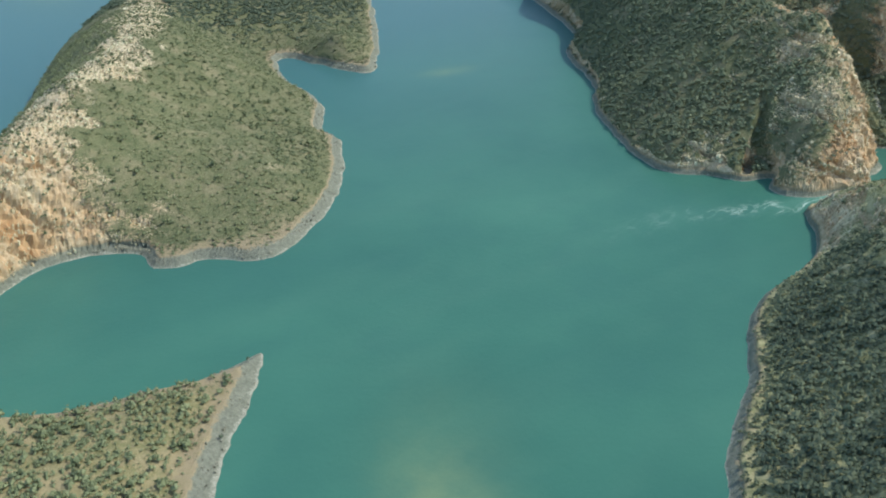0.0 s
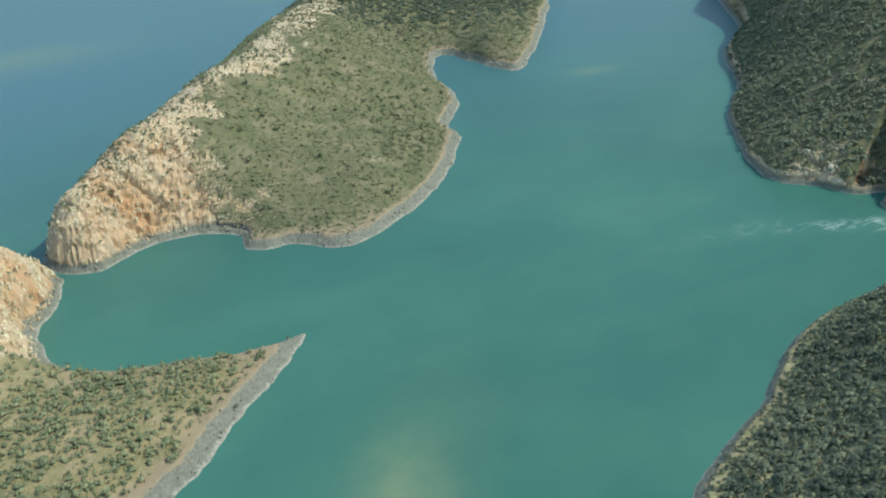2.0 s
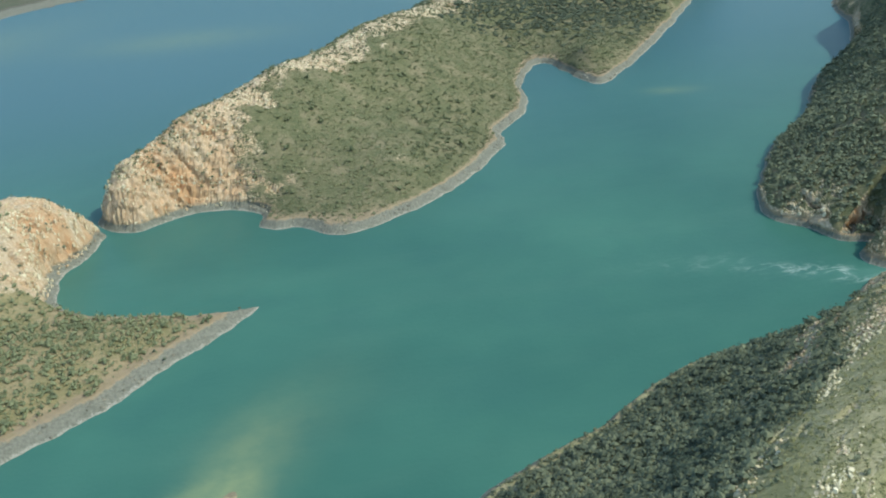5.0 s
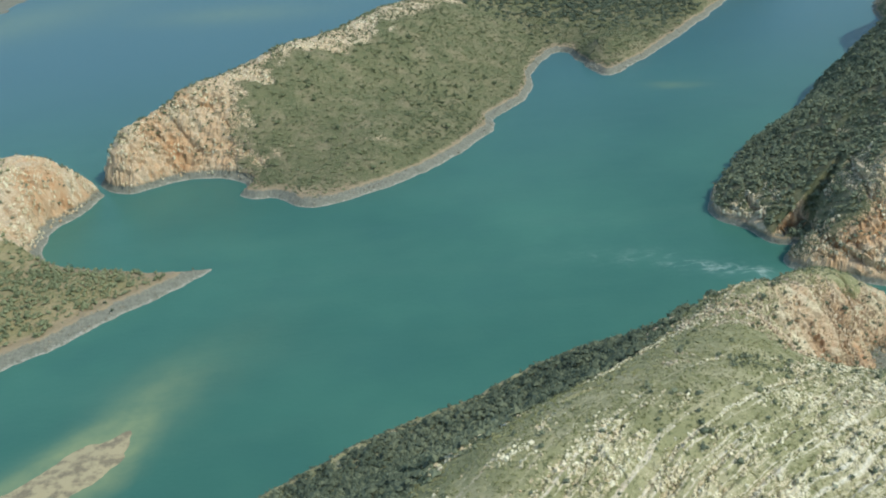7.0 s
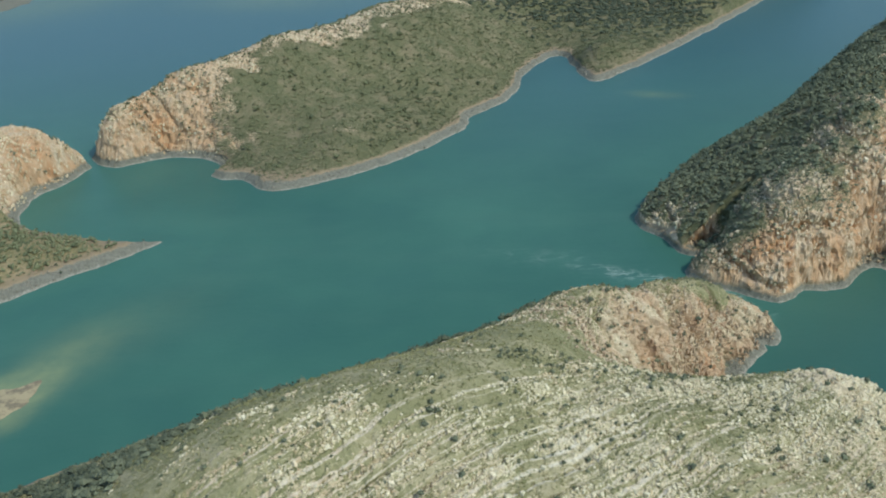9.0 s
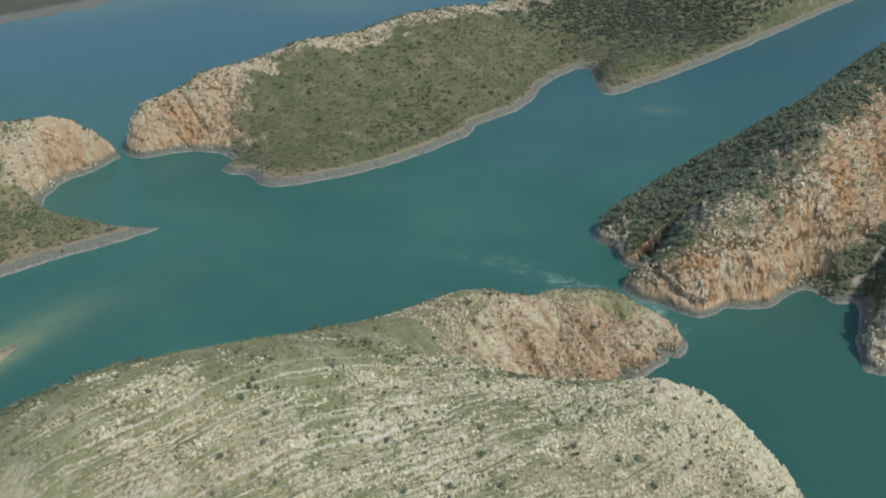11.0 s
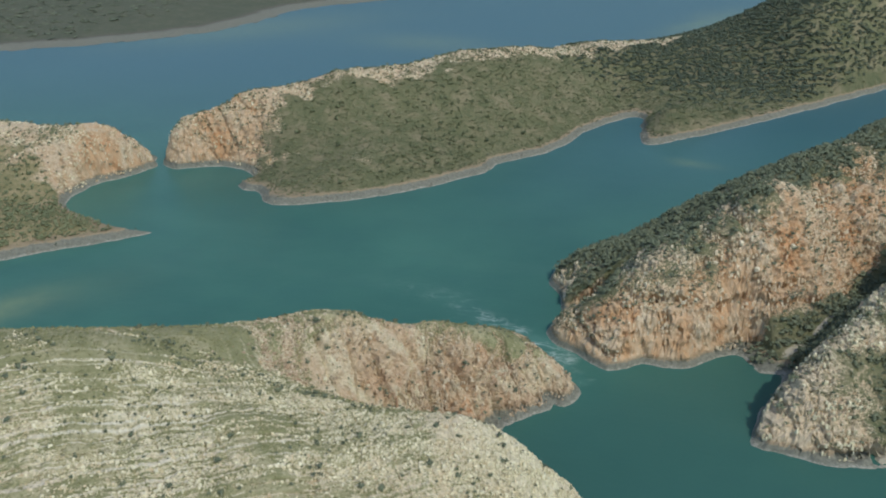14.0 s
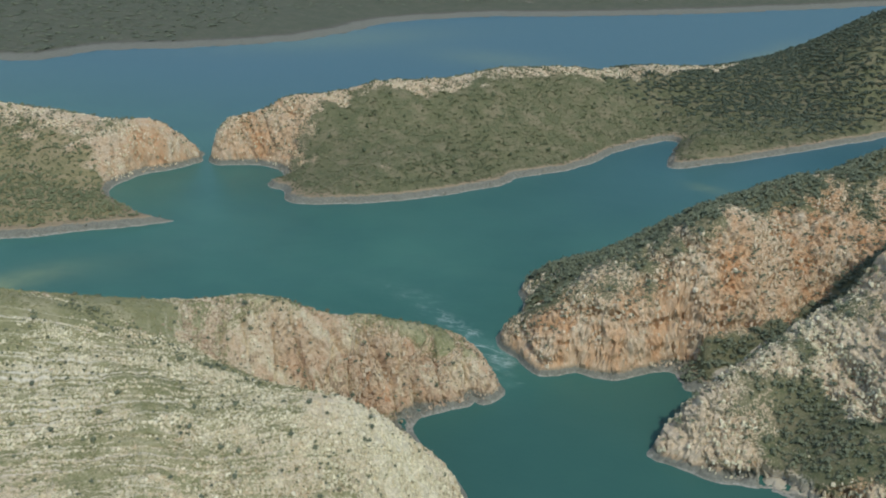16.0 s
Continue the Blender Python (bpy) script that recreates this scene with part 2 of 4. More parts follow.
def spread(anchors, x, y, power=3.0):
    """Weighted mean of anchors (x, y, value) by distance."""
    top, low = 0.0, 0.0
    for ax, ay, v in anchors:
        w = 1.0 / (((x - ax) ** 2 + (y - ay) ** 2) ** (power / 2) + 30.0)
        top, low = top + w * v, low + w
    return top / low


def bump2(x, y, cx, cy, long, wide, turn):
    c, s = math.cos(radians(turn)), math.sin(radians(turn))
    u, v = ((x - cx) * c + (y - cy) * s) / long, (-(x - cx) * s + (y - cy) * c) / wide
    return np.exp(-(u * u + v * v))


def mesh_object(name, verts, faces, mat, smooth_faces=False, parent=None):
    me = bpy.data.meshes.new(name)
    verts, faces = np.asarray(verts, np.float32), np.asarray(faces, np.int32)
    k = faces.shape[1]
    me.vertices.add(len(verts))
    me.vertices.foreach_set("co", verts.ravel())
    me.loops.add(faces.size)
    me.loops.foreach_set("vertex_index", faces.ravel())
    me.polygons.add(len(faces))
    me.polygons.foreach_set("loop_start", np.arange(0, faces.size, k, dtype=np.int32))
    me.polygons.foreach_set("use_smooth", np.full(len(faces), smooth_faces))
    me.update(calc_edges=True)
    me.materials.append(mat)
    ob = new(name, me)
    ob.parent = parent
    return ob


def give(ob, name, values):
    a = ob.data.attributes.new(name, "FLOAT", "POINT")
    a.data.foreach_set("value", np.asarray(values, np.float32))


# ---- the land ----
def stretch(lo, hi, a, b, step):
    """Grid lines: fine from a to b, and ever coarser out to lo and hi."""
    a, b = max(lo, a), min(hi, b)
    out = np.cumsum(np.minimum(step * 1.12 ** np.arange(1, 240), max(5.0, step)))
    return np.r_[(a - out[out < a - lo])[::-1], np.arange(a, b, step), b + out[out < hi - b]]


class Land:
    """One piece of land: an outline, heights, where rock lies bare, and how wide its foreshore is."""

    def __init__(self, coast, heights, bare, shore, step, box, wobble=1.6, rugged=1.0, rust=(0, 0, 0), core=False, beach=(), cleft=None, crest=None, mottle=1.0, strike=50.0, ledge=(4.5, 0.7)):
        self.line = rounded(coast, 3.0, wobble)
        self.heights = np.array(heights, float).reshape(-1, 3)
        self.bare = np.array(bare, float).reshape(-1, 3)
        self.shore = np.array(shore, float).reshape(-1, 3)
        self.step, self.box, self.rugged, self.core = step, box, rugged, core
        self.rusty = np.array(rust, float).reshape(-1, 3)
        self.beach, self.cleft, self.crest, self.mottle = beach, cleft, crest, mottle
        self.strike, self.ledge = radians(strike), ledge
        rim = self.line[::4]
        self.bend = plate(np.r_[self.heights[:, :2], rim], np.r_[self.heights[:, 2], np.full(len(rim), 1.5)], 0.004)

    def shape(self, x, y):
        d = shore_distance(x, y, self.line)
        h = self.bend(x, y) + 0.9 * fbm(x, y, 26, 3, 3) * smooth(6, 20, d)
        if self.cleft:
            ax, ay, bx, by, wide, deep = self.cleft
            run = np.clip(((x - ax) * (bx - ax) + (y - ay) * (by - ay)) / ((bx - ax) ** 2 + (by - ay) ** 2), 0, 1)
            off = np.hypot(x - ax - run * (bx - ax), y - ay - run * (by - ay)) + 1.6 * fbm(x, y, 6, 3, 77)
            wide = wide * (1.1 - 0.85 * run)
            h = h - deep * (1 - run) ** 0.7 * smooth(wide, wide * 0.6, off)
        wide = spread(self.shore, x, y)
        h = np.maximum(h, 2.8 + 0.06 * d)
        shelf = 3.0 * d / wide
        cap = np.where(d < wide, shelf, 3.0 + (d - wide) * 4.0)
        k = 1.2
        land = -np.log(np.exp(-np.clip(h, -20, 90) / k) + np.exp(-np.clip(cap, -20, 90) / k)) * k
        land = np.where(d < 0, d * 0.9, np.maximum(land, 0.12 * d))
        return d, land

    def rockiness(self, x, y, d, slope):
        r = spread(self.bare, x, y)
        r = r + self.mottle * (0.42 * fbm(x, y, 14, 4, 21) + 0.3 * fbm(x, y, 38, 2, 23) * smooth(0.1, 0.3, r)) + (0.1 if self.cleft else 0.3) * smooth(0.75, 1.3, slope) * smooth(0.1, 0.4, r)
        if self.crest:
            line = rounded(self.crest, 4.0, 0, False)
            near = np.full(x.shape, 1e9)
            for px, py in line:
                near = np.minimum(near, np.hypot(x - px, y - py))
            r = np.maximum(r, 0.78 * smooth(24, 4, near + 11 * fbm(x, y, 11, 3, 25)) + 0.22 * fbm(x, y, 5, 2, 26))
        return np.clip(r, 0, 1)

    def build(self, name, mat, label, category):
        lo, hi = self.line.min(0) - 5, self.line.max(0) + 5
        xs, ys = (stretch(lo[k], hi[k], self.box[k], self.box[k + 2], self.step) for k in (0, 1))
        gx, gy = np.meshgrid(xs, ys, indexing="ij")
        d, h = self.shape(gx, gy)
        hx, hy = np.gradient(h, xs, ys)
        slope = np.hypot(hx, hy)
        rock = self.rockiness(gx, gy, d, slope)
        if self.core or self.cleft:
            rock = np.maximum(rock, 0.9 * smooth(1.1, 1.9, slope) * smooth(7, 3.5, d))
        slab = np.zeros(gx.shape)
        if self.cleft:
            # a bare slab leans on the shaded side of the chasm
            ax, ay, bx, by = self.cleft[:4]
            long = math.hypot(bx - ax, by - ay)
            run = ((gx - ax) * (bx - ax) + (gy - ay) * (by - ay)) / long
            side = ((gy - ay) * (bx - ax) - (gx - ax) * (by - ay)) / long
            slab = smooth(1.5, 0.7, np.abs(side - 5.5 + 0.15 * run) / 1.6) * smooth(-4, 2, run) * smooth(24, 14, run)
            # the chasm's own walls are bare
            off = np.hypot(np.maximum(run - long, 0), side)
            rock = np.maximum(rock, np.maximum(slab, 0.95 * smooth(1.0, 1.6, slope) * smooth(8, 5, off) * smooth(-6, 0, run) * smooth(16, 6, run)))
        self.slab = slab
        size = np.sqrt(1 + slope ** 2)
        nx, ny, nz = -hx / size, -hy / size, 1 / size
        # the beds: gently dipping layers that crop out as ledges
        along = gx * math.cos(self.strike) + gy * math.sin(self.strike)
        back = gy * math.cos(self.strike) - gx * math.sin(self.strike)
        bed = h + 0.10 * gx - 0.16 * gy + 1.2 * fbm(gx, gy, 20, 3, 51)
        high, run = (0.8 if self.cleft else 0.5) * h + 0.25 * back, along
        every, tall = np.full(gx.shape, self.ledge[0]), np.full(gx.shape, self.ledge[1])
        ribbed = np.full(gx.shape, 0.15)
        if self.core:
            # on the hill the beds stand steep and crop out in straight rows along the strike
            hill = gy - 170 - 0.6 * (gx - 60) + 7 * fbm(gx, gy, 18, 3, 62) < 0
            rows = back + 0.22 * h + 3.4 * fbm(gx, gy, 40, 2, 51) + 1.7 * fbm(gx, gy, 11, 3, 53)
            bed, high = np.where(hill, rows, bed + 150), np.where(hill, 0.42 * rows, high)
            every, tall = np.where(hill, 3.4, every), np.where(hill, -0.85, tall)
            ribbed = ribbed + 0.45 * np.exp(-((gx - 50) / 62) ** 2 - ((gy - 138) / 42) ** 2)
        # each ledge: a steep riser, then a tread where soil gathers
        count = bed / every + 0.5 * fbm(gx, gy, 24, 3, 58)
        part = count - np.floor(count)
        strong = smooth(0.4, 0.75, vnoise(np.floor(count) * 7.3, run / 22, 1.0, 59)) * (0.5 + 0.9 * vnoise(np.floor(count) * 3.1, run / 5, 1.0, 60))
        step = np.where(tall > 0, smooth(0.62, 1.0, part) - part, -(smooth(0.0, 0.12, part) - part))
        riser = np.where(tall > 0, smooth(0.55, 0.72, part), smooth(0.42, 0.1, part)) * strong
        fine_bed = vnoise(bed, run / 4.5, 1.5, 55) - 0.5 + 0.7 * (vnoise(bed, run / 11, 4.0, 57) - 0.5)
        rock = np.clip(rock + smooth(0.12, 0.35, rock) * smooth(1.0, 0.7, rock) * (0.24 * (riser - 0.30) + 0.15 * fine_bed + 0.16 * fbm(gx, gy, 4.5, 2, 66)), 0, 1)
        self.griser, self.gfine = riser, fine_bed
        # upright joints, warped, so that the columns are not of one size
        wx, wy = run + 0.9 * fbm(gx, gy, 5, 2, 31), high + 0.7 * fbm(gx, gy, 5, 2, 37)
        a1, a2, aw = cells(wx, wy, 2.7, 41)
        b1, b2, bw = cells(wx, wy, 1.15, 47)
        rough = (0.95 * (aw - 0.5) + 0.6 * (bw - 0.5) - 0.6 * np.exp(-((a2 - a1) * 8) ** 2)
                 - 0.35 * np.exp(-((b2 - b1) * 6) ** 2) + 1.5 * ribbed * fine_bed + 0.9 * fbm(gx, gy, 11, 3, 61)
                 + np.abs(tall) * strong * step * 1.6)
        c1, c2, cw = cells(run + 2.0 * fbm(gx, gy, 14, 2, 67), 0.5 * high, 8.5, 68)
        rough = rough + smooth(0.45, 0.9, slope) * (1.5 * (cw - 0.5) - (0.8 if self.cleft else 1.5) * np.exp(-((c2 - c1) * 8) ** 2)) / max(self.rugged, 0.9)
        if self.core:
            # the bluff is more deeply cut than the hill
            rough = rough * (1 + 0.9 * bump2(gx, gy, 108, 232, 40, 24, 50)) + 5.4 * bump2(gx, gy, 104, 230, 38, 22, 50) * fbm(gx, gy, 11, 3, 64) - 3.4 * bump2(gx, gy, 112, 235, 30, 18, 50) * np.abs(fbm(gx, gy, 15, 2, 63))
        low = 0.28 * fbm(gx, gy, 3.0, 3, 71)
        bare = smooth(0.3, 0.65, rock)
        push = (rough * bare * self.rugged + low) * smooth(0.0, 3.5, d) + (0.5 if self.step < 3 else 0.0) * (aw - 0.5) * smooth(-1, 1, d) * (1 - smooth(2, 6, d))
        px, py, pz = gx + nx * push * bare, gy + ny * push * bare, h + push * (nz * bare + 1 - bare)
        self.gturn = np.arctan2(hx, -hy)
        self.xs, self.ys, self.gz, self.grock, self.gd, self.gslope = xs, ys, pz, rock, d, slope
        keep = d > -4
        index = -np.ones(gx.shape, int)
        q = keep[:-1, :-1] & keep[1:, :-1] & keep[1:, 1:] & keep[:-1, 1:]
        used = np.zeros(gx.shape, bool)
        for sx, sy in ((slice(None, -1), slice(None, -1)), (slice(1, None), slice(None, -1)),
                       (slice(1, None), slice(1, None)), (slice(None, -1), slice(1, None))):
            used[sx, sy] |= q
        index[used] = np.arange(used.sum())
        faces = np.stack([index[:-1, :-1][q], index[1:, :-1][q], index[1:, 1:][q], index[:-1, 1:][q]], 1)
        ob = mesh_object(name, np.stack([px[used], py[used], pz[used]], 1), faces, mat)
        give(ob, "rock", rock[used] - (0.1 if self.core else 0.0))
        give(ob, "bed", bed[used])
        sand = np.zeros(gx.shape)
        for cx, cy, long, wide, turn in self.beach:
            sand = np.maximum(sand, bump2(gx, gy, cx, cy, long, wide, turn))
        self.gsand = sand
        give(ob, "sand", sand[used])
        give(ob, "ribbed", np.clip(1.3 * ribbed[used], 0, 1))
        rust = np.clip(spread(self.rusty, gx, gy) + 0.15 * fbm(gx, gy, 20, 2, 65), 0, 1)
        rust = np.maximum(rust, slab)
        give(ob, "rust", rust[used])
        self.grust = rust
        return tagged(ob, label, category, kind="structure")

    def at(self, field, x, y):
        i = np.clip(np.searchsorted(self.xs, x), 1, len(self.xs) - 1)
        j = np.clip(np.searchsorted(self.ys, y), 1, len(self.ys) - 1)
        i = i - (x - self.xs[i - 1] < self.xs[i] - x)
        j = j - (y - self.ys[j - 1] < self.ys[j] - y)
        return field[i, j]


# long wooded island with a pale rock crest, west of it the narrow gap
ISLAND = Land(
    [-138, 422, -129, 427, -117, 434, -108, 435, -97, 431, -86, 421, -87, 409, -78, 403, -69, 402, -56, 388, -39, 393,
     -15, 409, 5, 430, 25, 460, 31, 474, 33, 488, 48, 509, 55.5, 531, 61, 566, 74, 597, 85, 602, 89, 583, 99.5, 545,
     122, 566, 161, 620, 200, 681, 271, 795, 380, 950, 300, 1010, 200, 940, 135, 880, 85, 830, 40, 780, -8, 712,
     -48, 640, -75, 585, -102, 540, -130, 497, -151, 460, -156, 441, -152, 431, -146, 425],
    [-141, 437, 25, -149, 437, 17, -110, 458, 36, -99, 475, 37, -75, 499, 42, -56, 517, 42, -18, 558, 44, -24, 581, 41, 6, 614, 39, 38, 672, 33,
     80, 737, 27, -115, 443, 17, -141, 430, 15, -75, 451, 21, -58, 460, 23, -33, 486, 23, -3, 514, 25, -18, 450, 13,
     -27, 434, 14, -43, 429, 11, 104, 580, 14, 147, 684, 16, 179, 728, 49, 235, 800, 60, 290, 880, 64, 122, 735, 33, 60, 640, 16, 150, 742, 46],
    [-141, 437, 1, -115, 446, 1, -128, 440, 1, -100, 472, .8,
     -90, 447, .25, -100, 456, .65, -84, 470, .3, -62, 490, .2, -70, 470, 0, -40, 500, 0, -8, 535, 0, 30, 605, 0, 0, 460, 0, -50, 420, 0, 100, 650, 0, 150, 710, 0, 104, 575, 0, 60, 670, 0, 200, 760, .05, 270, 830, -.4, -14, 548, -.1, 14, 598, -.1, 48, 655, -.1],
    [-138, 424, 2, -110, 436, 2.4, -86, 412, 2.8, -55, 390, 3.2, -15, 410, 4.2, 28, 468, 3.8, 60, 540, 3, 90, 590, 2.2, 105, 550, 3.4, 160, 615, 3.4],
    0.95, (-160, 380, 200, 760), 1.6, 1.2, [-147, 437, .3, -136, 437, .55, -125, 440, .95, -108, 448, .6, -95, 470, .25, -70, 500, .2, -20, 565, .1, 40, 675, .1, 0, 450, .1, 200, 760, .2],
    crest=(-145, 437, -118, 452, -100, 472, -76, 497, -57, 516, -19, 557, 5, 612, 38, 672, 80, 737), strike=54, ledge=(4.0, 0.8))
# island of the low spit, across the narrow gap
SPIT = Land(
    [-151, 423, -153, 405, -160.5, 391, -161, 376, -155, 357, -141, 346, -127, 342, -108, 335.5, -96, 336, -86, 337, -93, 326, -101, 317, -113, 305,
     -125, 291, -141, 275.5, -159, 263, -205, 228, -280, 190, -400, 220, -420, 330, -380, 420, -300, 445, -240, 448, -195, 446, -164, 440, -157, 432],
    [-157, 413, 14.5, -163, 405, 19, -167, 391, 16.5, -195, 402, 25, -235, 398, 27, -300, 385, 29, -161, 330, 7, -130, 321, 5, -150, 305, 7,
     -180, 340, 12, -220, 330, 15, -260, 290, 17, -320, 290, 20, -112, 325, 4, -175, 365, 13, -200, 365, 18],
    [-157, 413, 1, -165, 395, .95, -200, 400, .85, -250, 395, .8, -168, 378, .85, -190, 376, .7, -160, 340, 0, -130, 325, 0, -200, 345, .05, -250, 340, .1, -180, 300, 0],
    [-152, 423, 2.5, -160, 380, 4, -140, 345, 2.5, -108, 335, 3, -90, 332, 4.4, -105, 314, 4.6, -130, 290, 4.8, -200, 235, 5],
    1.1, (-270, 225, -80, 450), 1.6, 0.9, [-155, 415, .85, -165, 400, .8, -190, 395, .35, -240, 395, .25, -150, 320, .2])
# where rock lies bare (1) or grass covers it (0), by parts of the land: x, y, share
HILL_ROCK = [30, 130, .68, 90, 160, .54, 120, 175, .56, 145, 190, .95, 28, 145, .34, 40, 148, .42, 5, 143, .14, 15, 146, .2, -4, 138, .18, 25, 120, .8, 50, 125, .78,
             80, 138, .7, -12, 135, .2, 5, 125, .58, 72, 160, .55, 100, 175, .56, 72, 170, .42, 86, 177, .4, 101, 188, .45, 112, 160, .58,
             135, 176, .85, -30, 130, .2]
CREST_ROCK = [60, 150, .62, 18, 152, .26, 33, 165, .22, 43, 174, .16, 54, 182, .16, 36, 156, .2, 47, 167, .25, 46, 160, .3, 58, 166, .32,
             0, 190, 0, 40, 230, 0, -20, 180, 0]
BLUFF_ROCK = [68, 178, .45, 82, 202, .75, 95, 222, 1, 115, 245, 1, 130, 260, .95, 85, 216, .9, 110, 274, .45, 98, 255, .1, 62, 176, .25,
             78, 190, .75, 100, 206, .9, 112, 262, -.15, 106, 254, .3, 119, 266, .4, 100, 248, .5, 124, 268, .6, 113, 256, .5, 102, 271, .6, 92, 264, .5, 113, 281, .8, 70, 235, .05, 74, 222, .2]
HILL_TOP = [6, 128, 60, 24, 130, 60, 45, 142, 57, 34, 148, 59, 13, 139, 59, 52, 158, 55, 66, 178, 46, 64, 192, 44.5, 69, 165, 46, 67, 148, 49,
             60, 133, 48, 28, 126, 55, -31, 128, 41.5, -90, 105, 30, -60, 165, 10, 0, 190, 17, 40, 222, 17.5]
BLUFF_TOP = [77, 210, 39.8, 86, 220, 36.6, 100, 242, 28.2, 121, 260, 16, 134, 263, 9, 103, 229, 19, 112, 217, 4, 100, 206, 13, 89, 201, 22,
             84, 152, 45, 99, 184, 34, 112, 189, 31, 112, 169, 37, 126, 194, 29, 147, 187, 25, 80, 243, 18, 108, 274, 10.5, 99, 268, 10.5, 90, 262, 10, 115, 279, 8.5, 86, 187, 34]
# near headland: the bare ribbed hill, and the red bluff beside the wide gap
HEADLAND = Land(
    [-260, 60, -150, 130, -90, 172, -38, 212, -15.8, 226.7, 0.2, 234.7, 26.2, 251.7, 44, 259.8, 60, 262, 79, 264, 94, 273, 103, 281, 111, 287, 120, 282, 131, 273,
     140, 262, 137, 252.5, 133.5, 252.8, 133, 249.5, 129, 245, 123, 234, 127, 226, 136, 220, 147, 214, 158, 205, 165, 193, 170, 175, 172, 150, 160, 105, 130, 60, 40, 20, -120, 0],
    HILL_TOP + BLUFF_TOP,
    HILL_ROCK + CREST_ROCK + BLUFF_ROCK,
    [-38, 212, 3, 40, 258, 2, 90, 270, .9, 104, 282, .8, 120, 286, .9, 140, 260, 2.2, 124, 236, 3.5, 145, 215, 2, 163, 193, 2],
    0.42, (-40, 120, 174, 294), 1.4, 0.72, [94, 226, .85, 86, 219, .6, 78, 210, .45, 100, 238, .65, 105, 226, 1, 96, 212, 1, 115, 240, 1, 128, 252, 1, 132, 262, .8, 84, 205, .85, 72, 200, .5, 60, 192, .1, 68, 182, .5, 85, 192, .7, 92, 200, .9, 101, 204, .8, 60, 150, .08, 110, 170, .08, 85, 172, .08, 145, 190, .1], True, mottle=0.55, strike=44)
RIDGE_ROCK = [131, 329, .0, 154, 337, .12, 125, 300, .55, 122, 326, .1, 110, 348, .05, 113, 327, .4, 117.5, 317, .6, 106, 341, .25, 147, 291, 1, 135, 291, .95, 158, 294, 1, 150, 301, .34, 140, 300, .32, 159, 304, .34, 168, 310, .4, 178, 320, .5, 130, 304, .36, 138, 310, .3, 149, 313, .32, 128, 311, .25, 158, 318, .34, 185, 313, 1, 193, 317, 1, 199, 322, 1, 206, 331, 1, 213, 340, 1, 219, 352, .95, 227, 364, .9,
             170, 300, 1, 185, 316, 1, 165, 325, .32, 183, 334, .4, 189, 362, .3, 204, 378, .42, 217, 394, .55, 194, 346, .8, 205, 364, .95, 199, 329, .95, 211, 361, .95,
             221, 368, .9, 202, 336, 1, 133, 366, 0, 160, 378, 0, 195, 380, .2, 214, 420, .2, 215, 470, 0, 240, 520, -.1, 195, 450, 0, 250, 480, 0, 225, 440, .05, 192, 305, -.4,
             202, 312, -.4, 212, 324, -.3, 222, 340, -.3, 231, 353, -.3, 197, 308, -.4, 180, 420, 0]
SPUR_ROCK = [206, 262, 1, 215, 285, .7, 235, 325, .75, 230, 279, -.1, 237, 274, -.1, 246, 265, -.1, 256, 260, 0, 240, 284, .9, 253, 277, .75,
             246, 277, .7, 251, 286, .8, 258, 291, .8, 241, 294, .7, 222, 268, .8, 223, 287, .8, 245, 306, .5, 255, 254, .9]
# ridge across the wide gap, its valley with a small beach, and the next spur
RIDGE = Land(
    [127, 312, 117, 319, 112, 331, 103, 346, 111, 371, 138, 415, 168, 446, 200, 495, 226, 514, 246, 541, 279, 602, 320, 680, 480, 700, 520, 420, 420, 270, 330, 236,
     270, 243, 236, 250, 226, 251, 214, 247, 202, 249, 194, 251, 193, 265, 196, 282, 197, 296, 190, 295, 181, 305, 167, 289, 154, 288, 144, 280,
     131, 287, 123, 291, 116, 300, 118, 308],
    [128, 333, 14, 109, 348, 7.5, 119, 329, 10.5, 116, 364, 8, 160, 340, 31, 148, 307, 29, 124, 303, 12, 135, 299, 18, 151, 288, 11, 167, 298, 20, 179, 307, 12, 187, 316, 27, 175, 319, 37,
     192, 337, 47.5, 133, 366, 15, 209, 386, 51, 226, 431, 54, 245, 480, 51, 285, 565, 47, 205, 312, 5, 225, 345, 14, 250, 390, 30, 136, 322, 19,
     203, 262, 17, 210, 274, 23.5, 217, 290, 25.5, 224, 309, 31, 236, 331, 40, 226, 331, 17, 243, 350, 47, 228, 272, 10, 238, 294, 24, 246, 264, 14, 256, 285, 30, 178, 412, 27, 150, 375, 26],
    RIDGE_ROCK + SPUR_ROCK,
    [103, 346, 1.6, 118, 322, 1.2, 120, 300, 1.2, 150, 284, 1.3, 172, 297, 1.4, 190, 297, 9, 198, 290, 6, 195, 255, 1.6, 214, 247, 2.2, 232, 250, 5, 140, 415, 2],
    0.58, (100, 243, 262, 530), 1.4, 1.5, [125, 300, .6, 140, 290, .95, 150, 288, 1, 160, 297, .75, 168, 298, .8, 176, 309, .85, 185, 318, .7, 193, 330, 1, 211, 361, .9, 221, 368, .9, 205, 345, .55, 255, 254, .8, 150, 312, .12, 162, 316, .08, 181, 323, .12, 194, 350, .3, 206, 262, .06, 225, 300, .04, 245, 265, .15, 128, 335, .2, 160, 380, .1],
    False, ((200, 306, 4.5, 1.9, 40), (208, 316, 5, 1.3, 50), (233, 254, 9, 2.5, -8)), (117, 312, 147, 333, 6.4, 12.0), strike=38, ledge=(4.6, 2.0))
